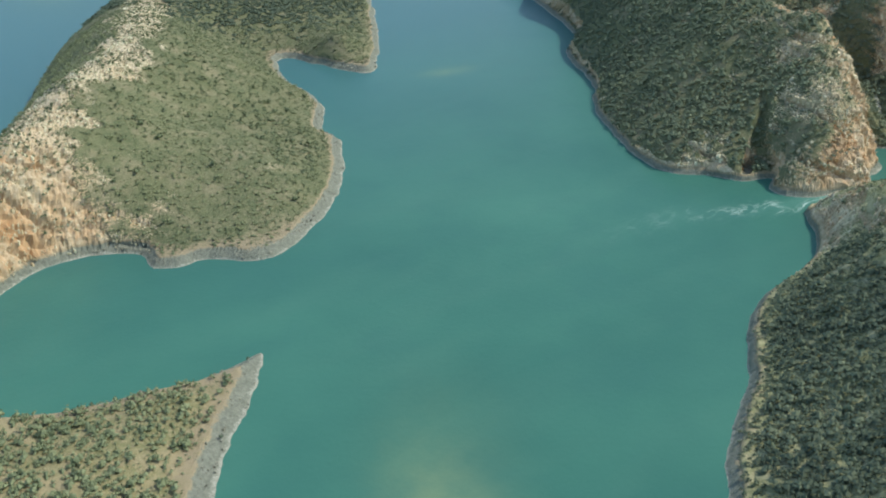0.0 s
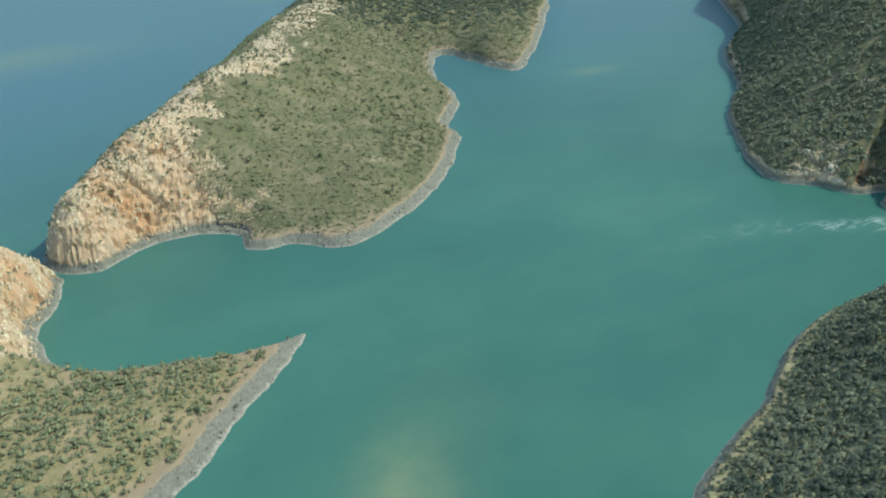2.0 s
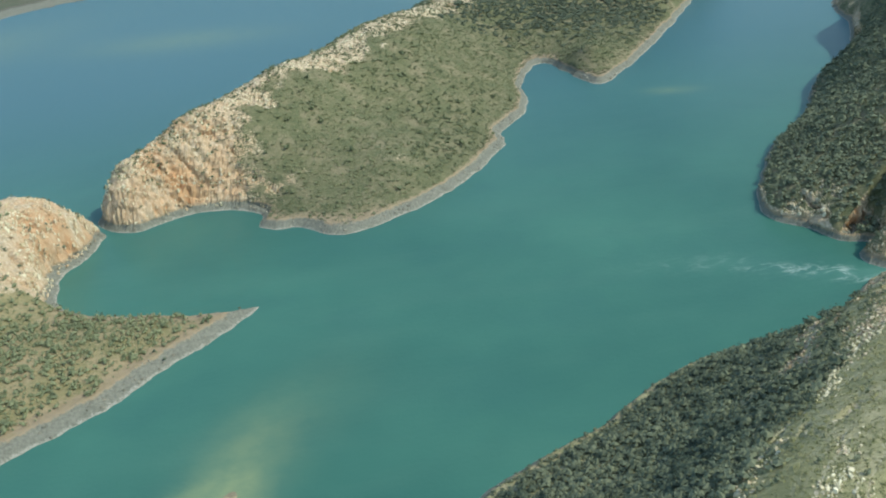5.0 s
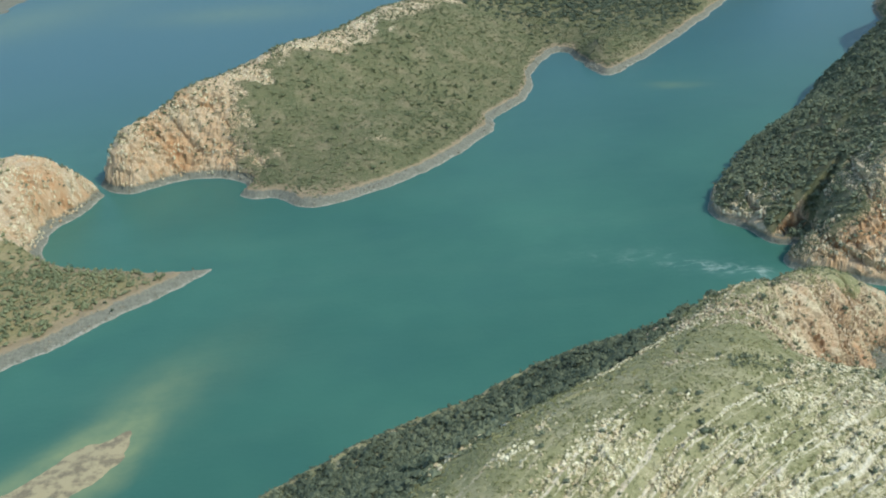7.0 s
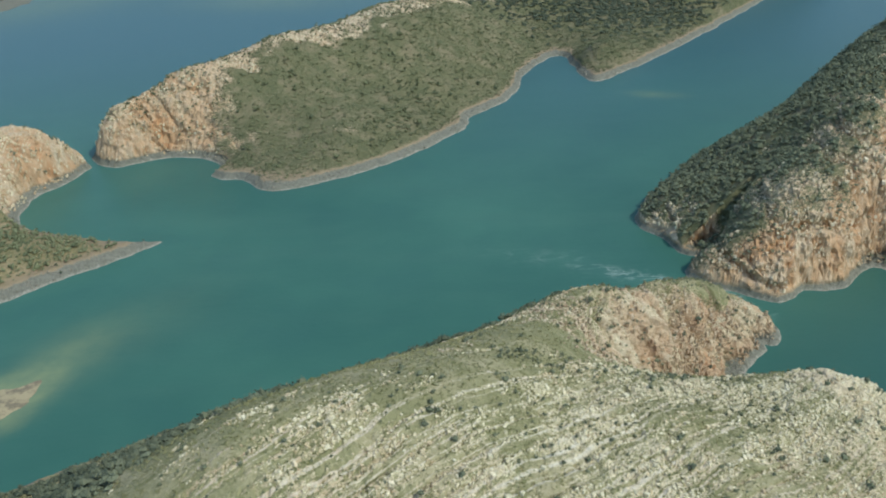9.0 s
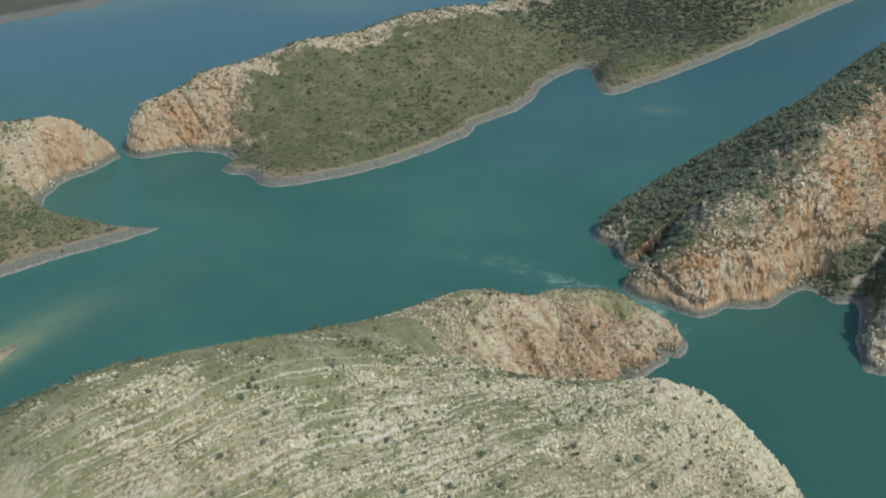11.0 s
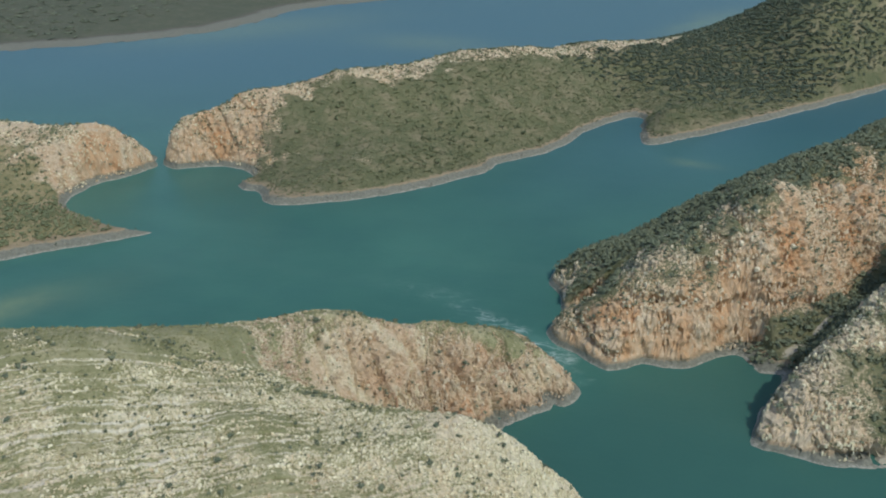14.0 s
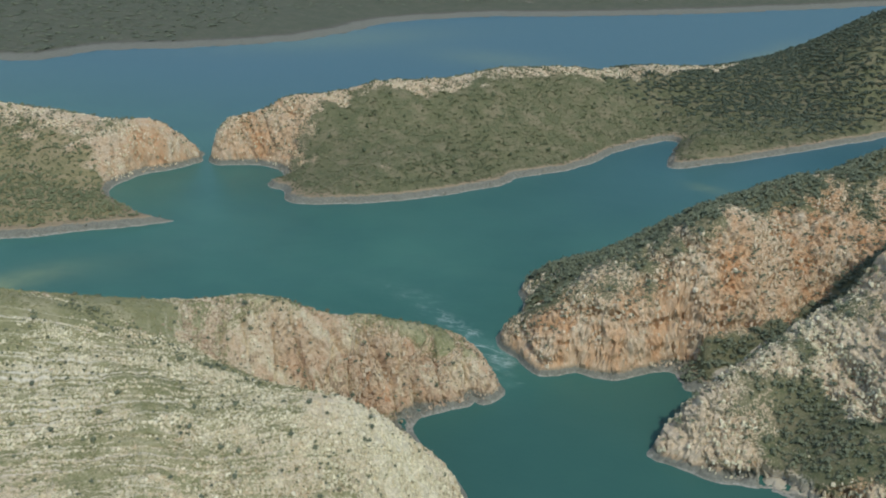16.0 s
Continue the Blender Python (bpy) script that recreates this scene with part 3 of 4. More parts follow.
# far low shore with mud flats
FAR = Land(
    [-560, 585, -515, 666, -460, 712, -412, 755, -378, 812, -366, 870, -362, 950, -290, 1035, -180, 1095, -45, 1195, 62, 1295, 300, 1500, 900, 1900, 300, 2600,
     -1200, 2600, -2000, 1500, -1500, 700, -900, 500],
    [-650, 700, 7, -600, 850, 9, -520, 950, 5, -800, 800, 14, -900, 1100, 18, -400, 1300, 10, 0, 1700, 14, -500, 1700, 22],
    [-600, 800, 0, 0, 1600, 0, -500, 900, .1],
    [-560, 620, 30, -480, 720, 42, -420, 800, 85, -380, 900, 105, -380, 1000, 75, -300, 1090, 70, 0, 1300, 60],
    6.0, (-700, 560, 0, 1350), 8.0, 1.0, [0, 0, .1])

ISLAND.build("island", LAND, "long island of green scrub with a pale rock crest and grey tidal shore", "island")
SPIT.build("spit_island", DRY, "island with a rocky end and a low scrub spit of grey tidal rock", "island")
HEADLAND.build("headland", HILL, "bare ribbed rock hill with a red bluff and a wooded back slope", "headland")
RIDGE.build("ridge", CLIFF, "steep ridge of cream and orange cliffs with trees behind and a beach valley", "ridge")
MARSH = land_material("marsh_ground", (0.098, 0.118, 0.080), (0.118, 0.134, 0.09), (0.14, 0.145, 0.105), (0.3, 0.28, 0.23), (0.22, 0.2, 0.16), (0.3, 0.2, 0.12), (0.21, 0.21, 0.185), (0.14, 0.14, 0.11))
FAR.build("far_shore", MARSH, "far low shore of dark mangroves behind pale mud flats", "shore")


# ---- water: one sheet to the horizon ----
def axis(lo, hi, step, reach):
    mid = np.arange(lo, hi, step)
    out = np.geomspace(step, reach, 40)
    return np.r_[(lo - np.cumsum(out)[::-1]), mid, hi + np.cumsum(out)]


BANK = rounded([-92, 235, -91.5, 225, -93, 213, -101, 207, -110, 200, -130, 185, -155, 172, -150, 188, -125, 208, -112, 218, -105, 228, -99, 233], 3.0, 1.5)


def build_water():
    xs, ys = axis(-240, 300, 4.2, 420), axis(160, 900, 4.2, 420)
    gx, gy = np.meshgrid(xs, ys, indexing="ij")
    n, m = gx.shape
    idx = np.arange(n * m).reshape(n, m)
    faces = np.stack([idx[:-1, :-1].ravel(), idx[1:, :-1].ravel(), idx[1:, 1:].ravel(), idx[:-1, 1:].ravel()], 1)
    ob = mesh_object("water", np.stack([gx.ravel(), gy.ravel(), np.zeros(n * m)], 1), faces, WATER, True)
    x, y = gx.ravel(), gy.ravel()
    wob = 6 * fbm(x, y, 25, 3, 81)
    silt = (0.95 * bump2(x + wob, y, -108, 222, 22, 8, 38) + 0.75 * smooth(-10, 1, shore_distance(x, y, BANK) + 0.4 * wob) + 0.45 * bump2(x + wob, y, -90, 248, 22, 9, 66) + 0.2 * bump2(x + wob, y, -82, 258, 40, 16, 60)
            + 0.40 * bump2(x + wob, y, 130, 517, 14, 5, -20) + 0.32 * bump2(x + 2 * wob, y, -150, 805, 70, 34, -10)
            + 0.5 * bump2(x + 2 * wob, y, 70, 960, 25, 90, -15) + 0.35 * bump2(x, y, -350, 830, 120, 60, 50))
    give(ob, "silt", np.clip(silt, 0, 1))
    # a jet of broken water leaves the wide gap towards the bay
    jet = rounded([136, 270, 129, 281, 122, 290, 110, 294, 90, 303, 74, 315, 49, 322, 30, 331], 3.0, 0, False)
    near, along = np.full(x.shape, 1e9), np.zeros(x.shape)
    for k, (jx, jy) in enumerate(jet):
        r = np.hypot(x - jx, y - jy)
        along = np.where(r < near, k / len(jet), along)
        near = np.minimum(near, r)
    foam = smooth(1.0, 0.1, (near + 1.5 * fbm(x, y, 12, 2, 85)) / (3.4 + 9 * along)) * (1.05 - along) ** 2.3
    give(ob, "foam", np.clip(foam * 1.8, 0, 1))
    # grows with distance; carries the sea's blue and the painted-in sky reflection
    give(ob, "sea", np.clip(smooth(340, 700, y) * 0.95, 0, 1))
    # share of the darker green tone, rising to half beyond the gap
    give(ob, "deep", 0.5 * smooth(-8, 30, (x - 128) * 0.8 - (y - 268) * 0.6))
    return tagged(ob, "turbid teal sea water with silt plumes and streaks of foam", "water", kind="structure")


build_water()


# ---- sandbank ----
def sand_material():
    m, nt, b = material("wet_sand", 0.85)
    co = nt.nodes.new("ShaderNodeTexCoord").outputs["Object"]
    c = blend(nt, ramp(nt, noise_at(nt, co, 0.25, 5), 0.46, 0.6), (0.46, 0.40, 0.25), (0.25, 0.22, 0.15))
    c = blend(nt, ramp(nt, noise_at(nt, co, 1.5, 4), 0.5, 0.75, 0, 0.4), c, (0.5, 0.45, 0.3))
    nt.links.new(c, b.inputs["Base Color"])
    nt.links.new(node(nt, "ShaderNodeBump", Height=noise_at(nt, co, 1.0, 4), Strength=0.5, Distance=0.2).outputs[0], b.inputs["Normal"])
    return m


SAND = sand_material()


def build_sandbank():
    xs, ys = np.arange(-175, -85, 0.8), np.arange(170, 245, 0.8)
    gx, gy = np.meshgrid(xs, ys, indexing="ij")
    d = shore_distance(gx, gy, BANK)
    gz = 0.05 * np.clip(d, -6, 7) - 0.06 + 0.30 * fbm(gx, gy, 9, 4, 91) * smooth(-4, 2, d)
    n, m = gx.shape
    idx = np.arange(n * m).reshape(n, m)
    q = (d > -5)[:-1, :-1]
    faces = np.stack([idx[:-1, :-1][q], idx[1:, :-1][q], idx[1:, 1:][q], idx[:-1, 1:][q]], 1)
    used, back = np.unique(faces, return_inverse=True)
    verts = np.stack([gx.ravel(), gy.ravel(), gz.ravel()], 1)[used]
    ob = mesh_object("sandbank", verts, back.reshape(-1, 4), SAND, True)
    return tagged(ob, "low pale sandbank just above the teal water", "sandbank", kind="structure")


build_sandbank()


# ---- trees and shrubs ----
GOLD = (1 + 5 ** 0.5) / 2
ICO_V = np.array([(-1, GOLD, 0), (1, GOLD, 0), (-1, -GOLD, 0), (1, -GOLD, 0), (0, -1, GOLD), (0, 1, GOLD), (0, -1, -GOLD), (0, 1, -GOLD),
                  (GOLD, 0, -1), (GOLD, 0, 1), (-GOLD, 0, -1), (-GOLD, 0, 1)]) / math.hypot(1, GOLD)
ICO_F = np.array([(a, b, c) for a, b, c in ((0, 11, 5), (0, 5, 1), (0, 1, 7), (0, 7, 10), (0, 10, 11), (1, 5, 9), (5, 11, 4), (11, 10, 2), (10, 7, 6), (7, 1, 8),
                                             (3, 9, 4), (3, 4, 2), (3, 2, 6), (3, 6, 8), (3, 8, 9), (4, 9, 5), (2, 4, 11), (6, 2, 10), (8, 6, 7), (9, 8, 1))])
RNG = np.random.default_rng(7)


def crown_shape(lumps, sprays, flat):
    """Triangles of a crown of radius 1 about (0, 0, 1): uneven clumps, and loose sprays of leaves round them."""
    vs, fs, n = [], [], 0
    for k in range(lumps):
        a = RNG.uniform(0, 2 * math.pi)
        out = 0.0 if k == 0 else RNG.uniform(0.35, 0.62)
        r = (0.62 if k == 0 else RNG.uniform(0.34, 0.5))
        at = np.array([out * math.cos(a), out * math.sin(a), 0.75 + flat * RNG.uniform(-0.25, 0.3)])
        v = ICO_V * r * RNG.uniform(0.72, 1.22, (12, 1)) * (1, 1, 0.8 * flat) + at
        vs.append(v), fs.append(ICO_F + n)
        n += 12
    for k in range(sprays):
        a, e = RNG.uniform(0, 2 * math.pi), RNG.uniform(-0.4, 1.3)
        d = np.array([math.cos(a) * math.cos(e), math.sin(a) * math.cos(e), math.sin(e) * flat])
        at = d * RNG.uniform(0.6, 0.98) + (0, 0, 0.75)
        s = RNG.uniform(0.14, 0.26)
        v = at + RNG.normal(0, s, (4, 3))
        vs.append(v), fs.append(np.array([(0, 1, 2), (0, 2, 3)]) + n)
        n += 4
    return np.concatenate(vs), np.concatenate(fs)


def limb(a, b, ra, rb, sides=4):
    a, b = np.array(a, float), np.array(b, float)
    d = (b - a) / np.linalg.norm(b - a)
    u = np.cross(d, (0.3, 1, 0.2))
    u /= np.linalg.norm(u)
    w = np.cross(d, u)
    ang = np.arange(sides) * 2 * math.pi / sides
    ring = np.cos(ang)[:, None] * u + np.sin(ang)[:, None] * w
    v = np.concatenate([a + ra * ring, b + rb * ring])
    f = []
    for k in range(sides):
        j = (k + 1) % sides
        f += [(k, j, sides + j), (k, sides + j, sides + k)]
    return v, np.array(f)


def trunk_shape():
    vs, fs, n = [], [], 0
    for a, b, ra, rb in (((0, 0, -0.25), (0.04, 0, 0.45), 0.075, 0.05), ((0.04, 0, 0.42), (0.34, 0.16, 0.8), 0.04, 0.02),
                         ((0.04, 0, 0.4), (-0.28, -0.2, 0.82), 0.04, 0.02), ((0.03, 0, 0.45), (-0.05, 0.2, 0.95), 0.035, 0.015)):
        v, f = limb(a, b, ra, rb)
        vs.append(v), fs.append(f + n)
        n += len(v)
    return np.concatenate(vs), np.concatenate(fs)


TUFTS = []
for k in range(10):
    at = RNG.normal(0, 0.45, (7, 1, 3)) * (1, 1, 0) + RNG.normal(0, 0.5, (7, 3, 3)) * (0.8, 0.8, 0.6) + (0, 0, 0.5)
    TUFTS.append((at.reshape(-1, 3), np.arange(21).reshape(-1, 3)))


OCTA = np.array([(1, 0, 0), (0, 1, 0), (-1, 0, 0), (0, -1, 0), (0, 0, 1), (0, 0, -1)], float)
OCTA_F = np.array([(0, 1, 4), (1, 2, 4), (2, 3, 4), (3, 0, 4), (1, 0, 5), (2, 1, 5), (3, 2, 5), (0, 3, 5)])


def leafy(clumps, sprays, loose=0.21):
    """A crown: small uneven clumps set apart at several heights, and loose sprays of leaves between them. clumps: out, height, radius."""
    vs, fs, n = [], [], 0
    a0 = RNG.uniform(0, 2 * math.pi)
    for k, (out, z, r) in enumerate(clumps):
        a = a0 + 2.4 * k + RNG.uniform(-0.4, 0.4)
        turn = RNG.uniform(0, 1.5)
        c, t = math.cos(turn), math.sin(turn)
        v = OCTA @ np.array([(c, t, 0), (-t, c, 0), (0, 0, 0.8)]) * r * RNG.uniform(0.65, 1.35, (6, 1))
        vs.append(v + (out * math.cos(a), out * math.sin(a), z)), fs.append(OCTA_F + n)
        n += 6
    for k in range(sprays):
        a, e = RNG.uniform(0, 2 * math.pi), RNG.uniform(-0.3, 1.35)
        at = np.array([math.cos(a) * math.cos(e), math.sin(a) * math.cos(e), 0.8 * math.sin(e)]) * RNG.uniform(0.5, 0.98) + (0, 0, 0.62)
        vs.append(at + RNG.normal(0, loose, (3, 3))), fs.append(np.array([(0, 1, 2)]) + n)
        n += 3
    return np.concatenate(vs), np.concatenate(fs)


SCRUB = [leafy([(0.12, 0.75, 0.55), (0.42, 0.55, 0.42)], 9) for k in range(12)]
WOODS = [leafy([(0.1, 0.85, 0.52), (0.48, 0.6, 0.42), (0.52, 0.5, 0.36)], 12) for k in range(12)]
GROVE = [leafy([(0.1, 0.95, 0.48), (0.45, 0.72, 0.42), (0.58, 0.5, 0.38), (0.52, 0.62, 0.40)], 20, 0.15) for k in range(12)]
TREES = [crown_shape(3, 14, 1.0) for k in range(8)]
SHRUBS = [crown_shape(1, 11, 0.85) for k in range(12)]
TRUNK = trunk_shape()


def plants(name, spots, shapes, label, category, mat=LEAF):
    """One object of many plants: spots are rows of x, y, z, radius, height share, tint."""
    vs, fs, ts, n = [], [], [], 0
    kinds = RNG.integers(0, len(shapes), len(spots))
    turns = RNG.uniform(0, 2 * math.pi, len(spots))
    for k, (sv, sf) in enumerate(shapes):
        pick = kinds == k
        p = spots[pick]
        if not len(p):
            continue
        c, s = np.cos(turns[pick])[:, None], np.sin(turns[pick])[:, None]
        r = p[:, 3:4]
        x = p[:, 0:1] + r * (c * sv[:, 0] - s * sv[:, 1])
        y = p[:, 1:2] + r * (s * sv[:, 0] + c * sv[:, 1])
        z = p[:, 2:3] + r * p[:, 4:5] * sv[:, 2]
        vs.append(np.stack([x, y, z], -1).reshape(-1, 3))
        fs.append((sf[None] + (np.arange(len(p)) * len(sv))[:, None, None]).reshape(-1, 3) + n)
        # the crown's upper clumps carry the younger, paler leaves
        ts.append((p[:, 5:6] + 0.12 * (RNG.random((len(p), len(sv))) - 0.5)).ravel())
        n += len(p) * len(sv)
    ob = mesh_object(name, np.concatenate(vs), np.concatenate(fs), mat)
    give(ob, "tint", np.clip(np.concatenate(ts), 0, 1))
    return tagged(ob, label, category, kind="stuff")


def scatter(land, box, spacing, chance, radius, tint, tall=1.0, vary=0.2):
    """Plants on a jittered lattice inside a stretch of the plan; chance and tint are functions of x, y, rock, shore distance."""
    x0, y0, x1, y1 = box
    gx, gy = np.meshgrid(np.arange(x0, x1, spacing), np.arange(y0, y1, spacing), indexing="ij")
    x = gx.ravel() + RNG.uniform(-0.6, 0.6, gx.size) * spacing
    y = gy.ravel() + RNG.uniform(-0.6, 0.6, gx.size) * spacing
    d, rock, z = land.at(land.gd, x, y), land.at(land.grock, x, y), land.at(land.gz, x, y)
    keep = (d > 1.0) & (land.at(land.gsand, x, y) < 0.35) & (RNG.random(x.size) < chance(x, y, rock, d))
    x, y, z, rock, d = x[keep], y[keep], z[keep], rock[keep], d[keep]
    r = radius[0] + (radius[1] - radius[0]) * RNG.random(x.size) ** 1.7
    t = np.clip(tint(x, y) + RNG.normal(0, vary, x.size), 0, 1)
    return np.stack([x, y, z - 0.15 * r, r, tall * RNG.uniform(0.8, 1.2, x.size), t], 1)


def patchy(x, y, seed):
    return 0.5 + 0.9 * fbm(x, y, 34, 3, seed) + 0.45 * fbm(x, y, 9, 2, seed + 5)


ISLAND_BOX, SPIT_BOX = (-155, 385, 300, 880), (-330, 225, -80, 450)


def scrub(land, seed, low=0.25, high=0.95):
    return lambda x, y, rock, d: (1 - smooth(0.3, 0.85, rock)) * smooth(1.1, 1.7, d / spread(land.shore, x, y)) * np.clip(patchy(x, y, seed), low, high)


plants("island_scrub", scatter(ISLAND, ISLAND_BOX, 1.5, lambda x, y, rock, d: scrub(ISLAND, 101, 0.55, 0.95)(x, y, rock, d) * (0.25 + 0.75 * smooth(690, 630, y)), (0.45, 1.7), lambda x, y: 0.60 - 0.7 * fbm(x, y, 34, 3, 131) - 0.35 * smooth(560, 700, y), 0.5, 0.14), SCRUB,
       "low olive green scrub spread over the island", "scrub", BUSH)
plants("island_trees", scatter(ISLAND, ISLAND_BOX, 3.6, lambda x, y, rock, d: (1 - smooth(0.3, 0.6, rock)) * smooth(7.0, 12.0, d)
       * np.clip(1.7 * fbm(x, y, 30, 3, 117) + 0.12 + 0.95 * bump2(x, y, -14, 436, 40, 15, 48) + 0.6 * bump2(x, y, 60, 625, 30, 20, 50) - 0.9 * smooth(620, 680, y), 0, 0.95), (1.0, 2.4), lambda x, y: 0.55 - 0.3 * smooth(560, 680, y), 0.55, 0.14), WOODS,
       "darker green trees in patches among the scrub", "trees", BUSH)
plants("island_wood", scatter(ISLAND, (20, 600, 390, 1000), 2.7, lambda x, y, rock, d: (1 - smooth(0.3, 0.6, rock)) * smooth(4, 13, d) * smooth(610, 670, y) * np.clip(0.95 + 0.5 * fbm(x, y, 40, 3, 121), 0.4, 0.99),
       (1.9, 3.4), lambda x, y: 0.12 + 0.3 * fbm(x, y, 30, 2, 123), 0.5), WOODS, "dark green wood on the far end of the island", "wood", SHADE)
plants("island_rock_shrubs", scatter(ISLAND, ISLAND_BOX, 1.6, lambda x, y, rock, d: smooth(0.4, 0.6, rock) * smooth(3, 7, d) * np.clip(0.52 + 1.0 * fbm(x, y, 12, 3, 119), 0.1, 0.85),
       (0.5, 1.25), lambda x, y: 0.35 + 0 * x), SCRUB, "dark shrubs in the cracks of the pale crest", "shrubs", BUSH)
plants("spit_scrub", scatter(SPIT, SPIT_BOX, 1.5, scrub(SPIT, 141, 0.3, 0.92), (0.45, 1.7), lambda x, y: 0.72 - 0.5 * fbm(x, y, 30, 2, 143)), SCRUB,
       "green scrub over dry grass on the spit", "scrub", GREEN)
plants("spit_trees", scatter(SPIT, (-330, 250, -92, 372), 3.2, lambda x, y, rock, d: (1 - smooth(0.3, 0.6, rock)) * smooth(1.2, 2.0, d / spread(SPIT.shore, x, y))
       * np.clip(0.15 + 1.3 * fbm(x, y, 28, 3, 149) + 0.6 * bump2(x, y, -150, 338, 50, 9, 12), 0, 0.9), (1.0, 2.2), lambda x, y: 0.45 - 0.5 * fbm(x, y, 20, 2, 150), 0.75), WOODS,
       "green trees in loose groves along the bay side of the spit", "trees", GREEN)
plants("spit_rock_shrubs", scatter(SPIT, SPIT_BOX, 2.4, lambda x, y, rock, d: smooth(0.4, 0.6, rock) * smooth(3, 7, d) * np.clip(0.42 + 0.9 * fbm(x, y, 14, 3, 145), 0.05, 0.8),
       (0.6, 1.4), lambda x, y: 0.5 + 0 * x), SCRUB, "dark shrubs on the rocky end of the island", "shrubs")
plants("shore_mangroves", scatter(SPIT, (-170, 255, -85, 342), 2.4, lambda x, y, rock, d: (d > 2) * (d < 7) * np.clip(fbm(x, y, 9, 2, 147) - 0.15, 0, 0.5),
       (0.4, 0.9), lambda x, y: 0.15 + 0 * x), SHRUBS, "small mangroves along the grey tidal rock", "mangroves")


def low_by_shore(land, spots):
    """Plants near the water stay small."""
    spots[:, 3] *= 0.4 + 0.6 * smooth(2, 11, land.at(land.gd, spots[:, 0], spots[:, 1]))
    return spots


def behind_crest(x, y):
    """Metres behind the crest line of the headland, on the bay's side."""
    return (-77 * (x - 5) + 72 * (y - 135)) / 105


# the back slope's shade is put into these leaves' tint, paler near the crest
plants("headland_wood", low_by_shore(HEADLAND, scatter(HEADLAND, (-130, 110, 125, 300), 1.7, lambda x, y, rock, d: (1 - smooth(0.3, 0.5, rock)) * smooth(1.5, 3.5, d)
       * smooth(5, 13, behind_crest(x, y)) * np.clip(1.05 * smooth(0, 14, behind_crest(x, y)) + 0.6 * fbm(x, y, 16, 3, 151) - 1.2 * smooth(62, 76, x) * smooth(236, 200, y) - 1.2 * smooth(52, 66, x) * smooth(18, 26, d) - 1.5 * smooth(80, 92, x), 0.0, 0.98),
       (0.8, 2.3), lambda x, y: 0.42 + 0.3 * smooth(22, 6, behind_crest(x, y)) - 0.9 * fbm(x, y, 12, 2, 153), 0.85, 0.28)), GROVE, "dense grey-green eucalypt wood on the back slope", "wood", SHADE)
plants("headland_west_wood", scatter(HEADLAND, (-256, 5, -30, 200), 3.6, lambda x, y, rock, d: smooth(2, 6, d) * smooth(4, 16, behind_crest(x, y)) * np.where((x < -130) | (y < 110), 0.9, 0),
       (1.4, 2.6), lambda x, y: 0.5 - 0.6 * fbm(x, y, 20, 2, 154), 0.85, 0.28), WOODS, "eucalypt wood on the western back slope", "wood", SHADE)
plants("headland_scrub", scatter(HEADLAND, (-130, 110, 125, 300), 2.3, lambda x, y, rock, d: (1 - smooth(0.3, 0.5, rock)) * smooth(1.5, 4, d)
       * np.clip(0.12 + 0.55 * smooth(4, 12, behind_crest(x, y)) + 0.5 * bump2(x, y, 110, 261, 12, 8, 45) + 0.6 * fbm(x, y, 14, 3, 155), 0.03, 0.9), (0.35, 0.95), lambda x, y: 0.7 + 0 * x), SHRUBS, "olive scrub and grass tufts along the crest", "scrub")
plants("headland_tussocks", scatter(HEADLAND, (-30, 112, 175, 292), 1.8, lambda x, y, rock, d: smooth(0.25, 0.4, rock) * smooth(2.5, 6, d)
       * np.clip(0.10 + 0.8 * fbm(x, y, 18, 3, 157), 0.02, 0.5), (0.3, 0.75), lambda x, y: 0.5 + 0 * x), SHRUBS, "dry green tussocks between the ribs of rock", "tussocks")
plants("hill_tufts", scatter(HEADLAND, (-40, 112, 172, 292), 0.75, lambda x, y, rock, d: smooth(1.0, 0.5, rock) * smooth(2.5, 6, d) * smooth(24, 12, behind_crest(x, y))
       * np.clip(0.72 + 0.7 * fbm(x, y, 9, 3, 159) + 0.5 * fbm(x, y, 2.5, 2, 160), 0.03, 0.9), (0.22, 0.6), lambda x, y: 0.5 - 0.7 * fbm(x, y, 12, 2, 158)), TUFTS,
       "olive and straw grass tufts over the bare hill", "grass", STRAW)
def by_line(x, y, points):
    near = np.full(x.shape, 1e9)
    for px, py in rounded(points, 2.0, 0, False):
        near = np.minimum(near, np.hypot(x - px, y - py))
    return near


def bluff_side(x, y):
    return smooth(-4, 4, y - 170 - 0.6 * (x - 60))


plants("gully_shrubs", scatter(HEADLAND, (50, 155, 130, 200), 1.1, lambda x, y, rock, d: 0.42 * smooth(4.2, 1.0, by_line(x, y, (56, 163, 72, 172, 86, 175, 98, 183, 112, 190)) + fbm(x, y, 6, 2, 193)),
       (0.3, 0.95), lambda x, y: 0.55 + 0 * x), SCRUB, "dark shrubs in the gully between hill and bluff", "shrubs")
plants("bluff_shrubs", scatter(HEADLAND, (60, 170, 142, 285), 1.9, lambda x, y, rock, d: bluff_side(x, y) * smooth(0.3, 0.5, rock) * smooth(2.5, 5, d) * np.clip(0.16 + 0.8 * fbm(x, y, 11, 3, 195), 0.02, 0.7),
       (0.3, 0.9), lambda x, y: 0.5 + 0 * x), SCRUB, "green shrubs in the clefts of the red bluff", "shrubs")
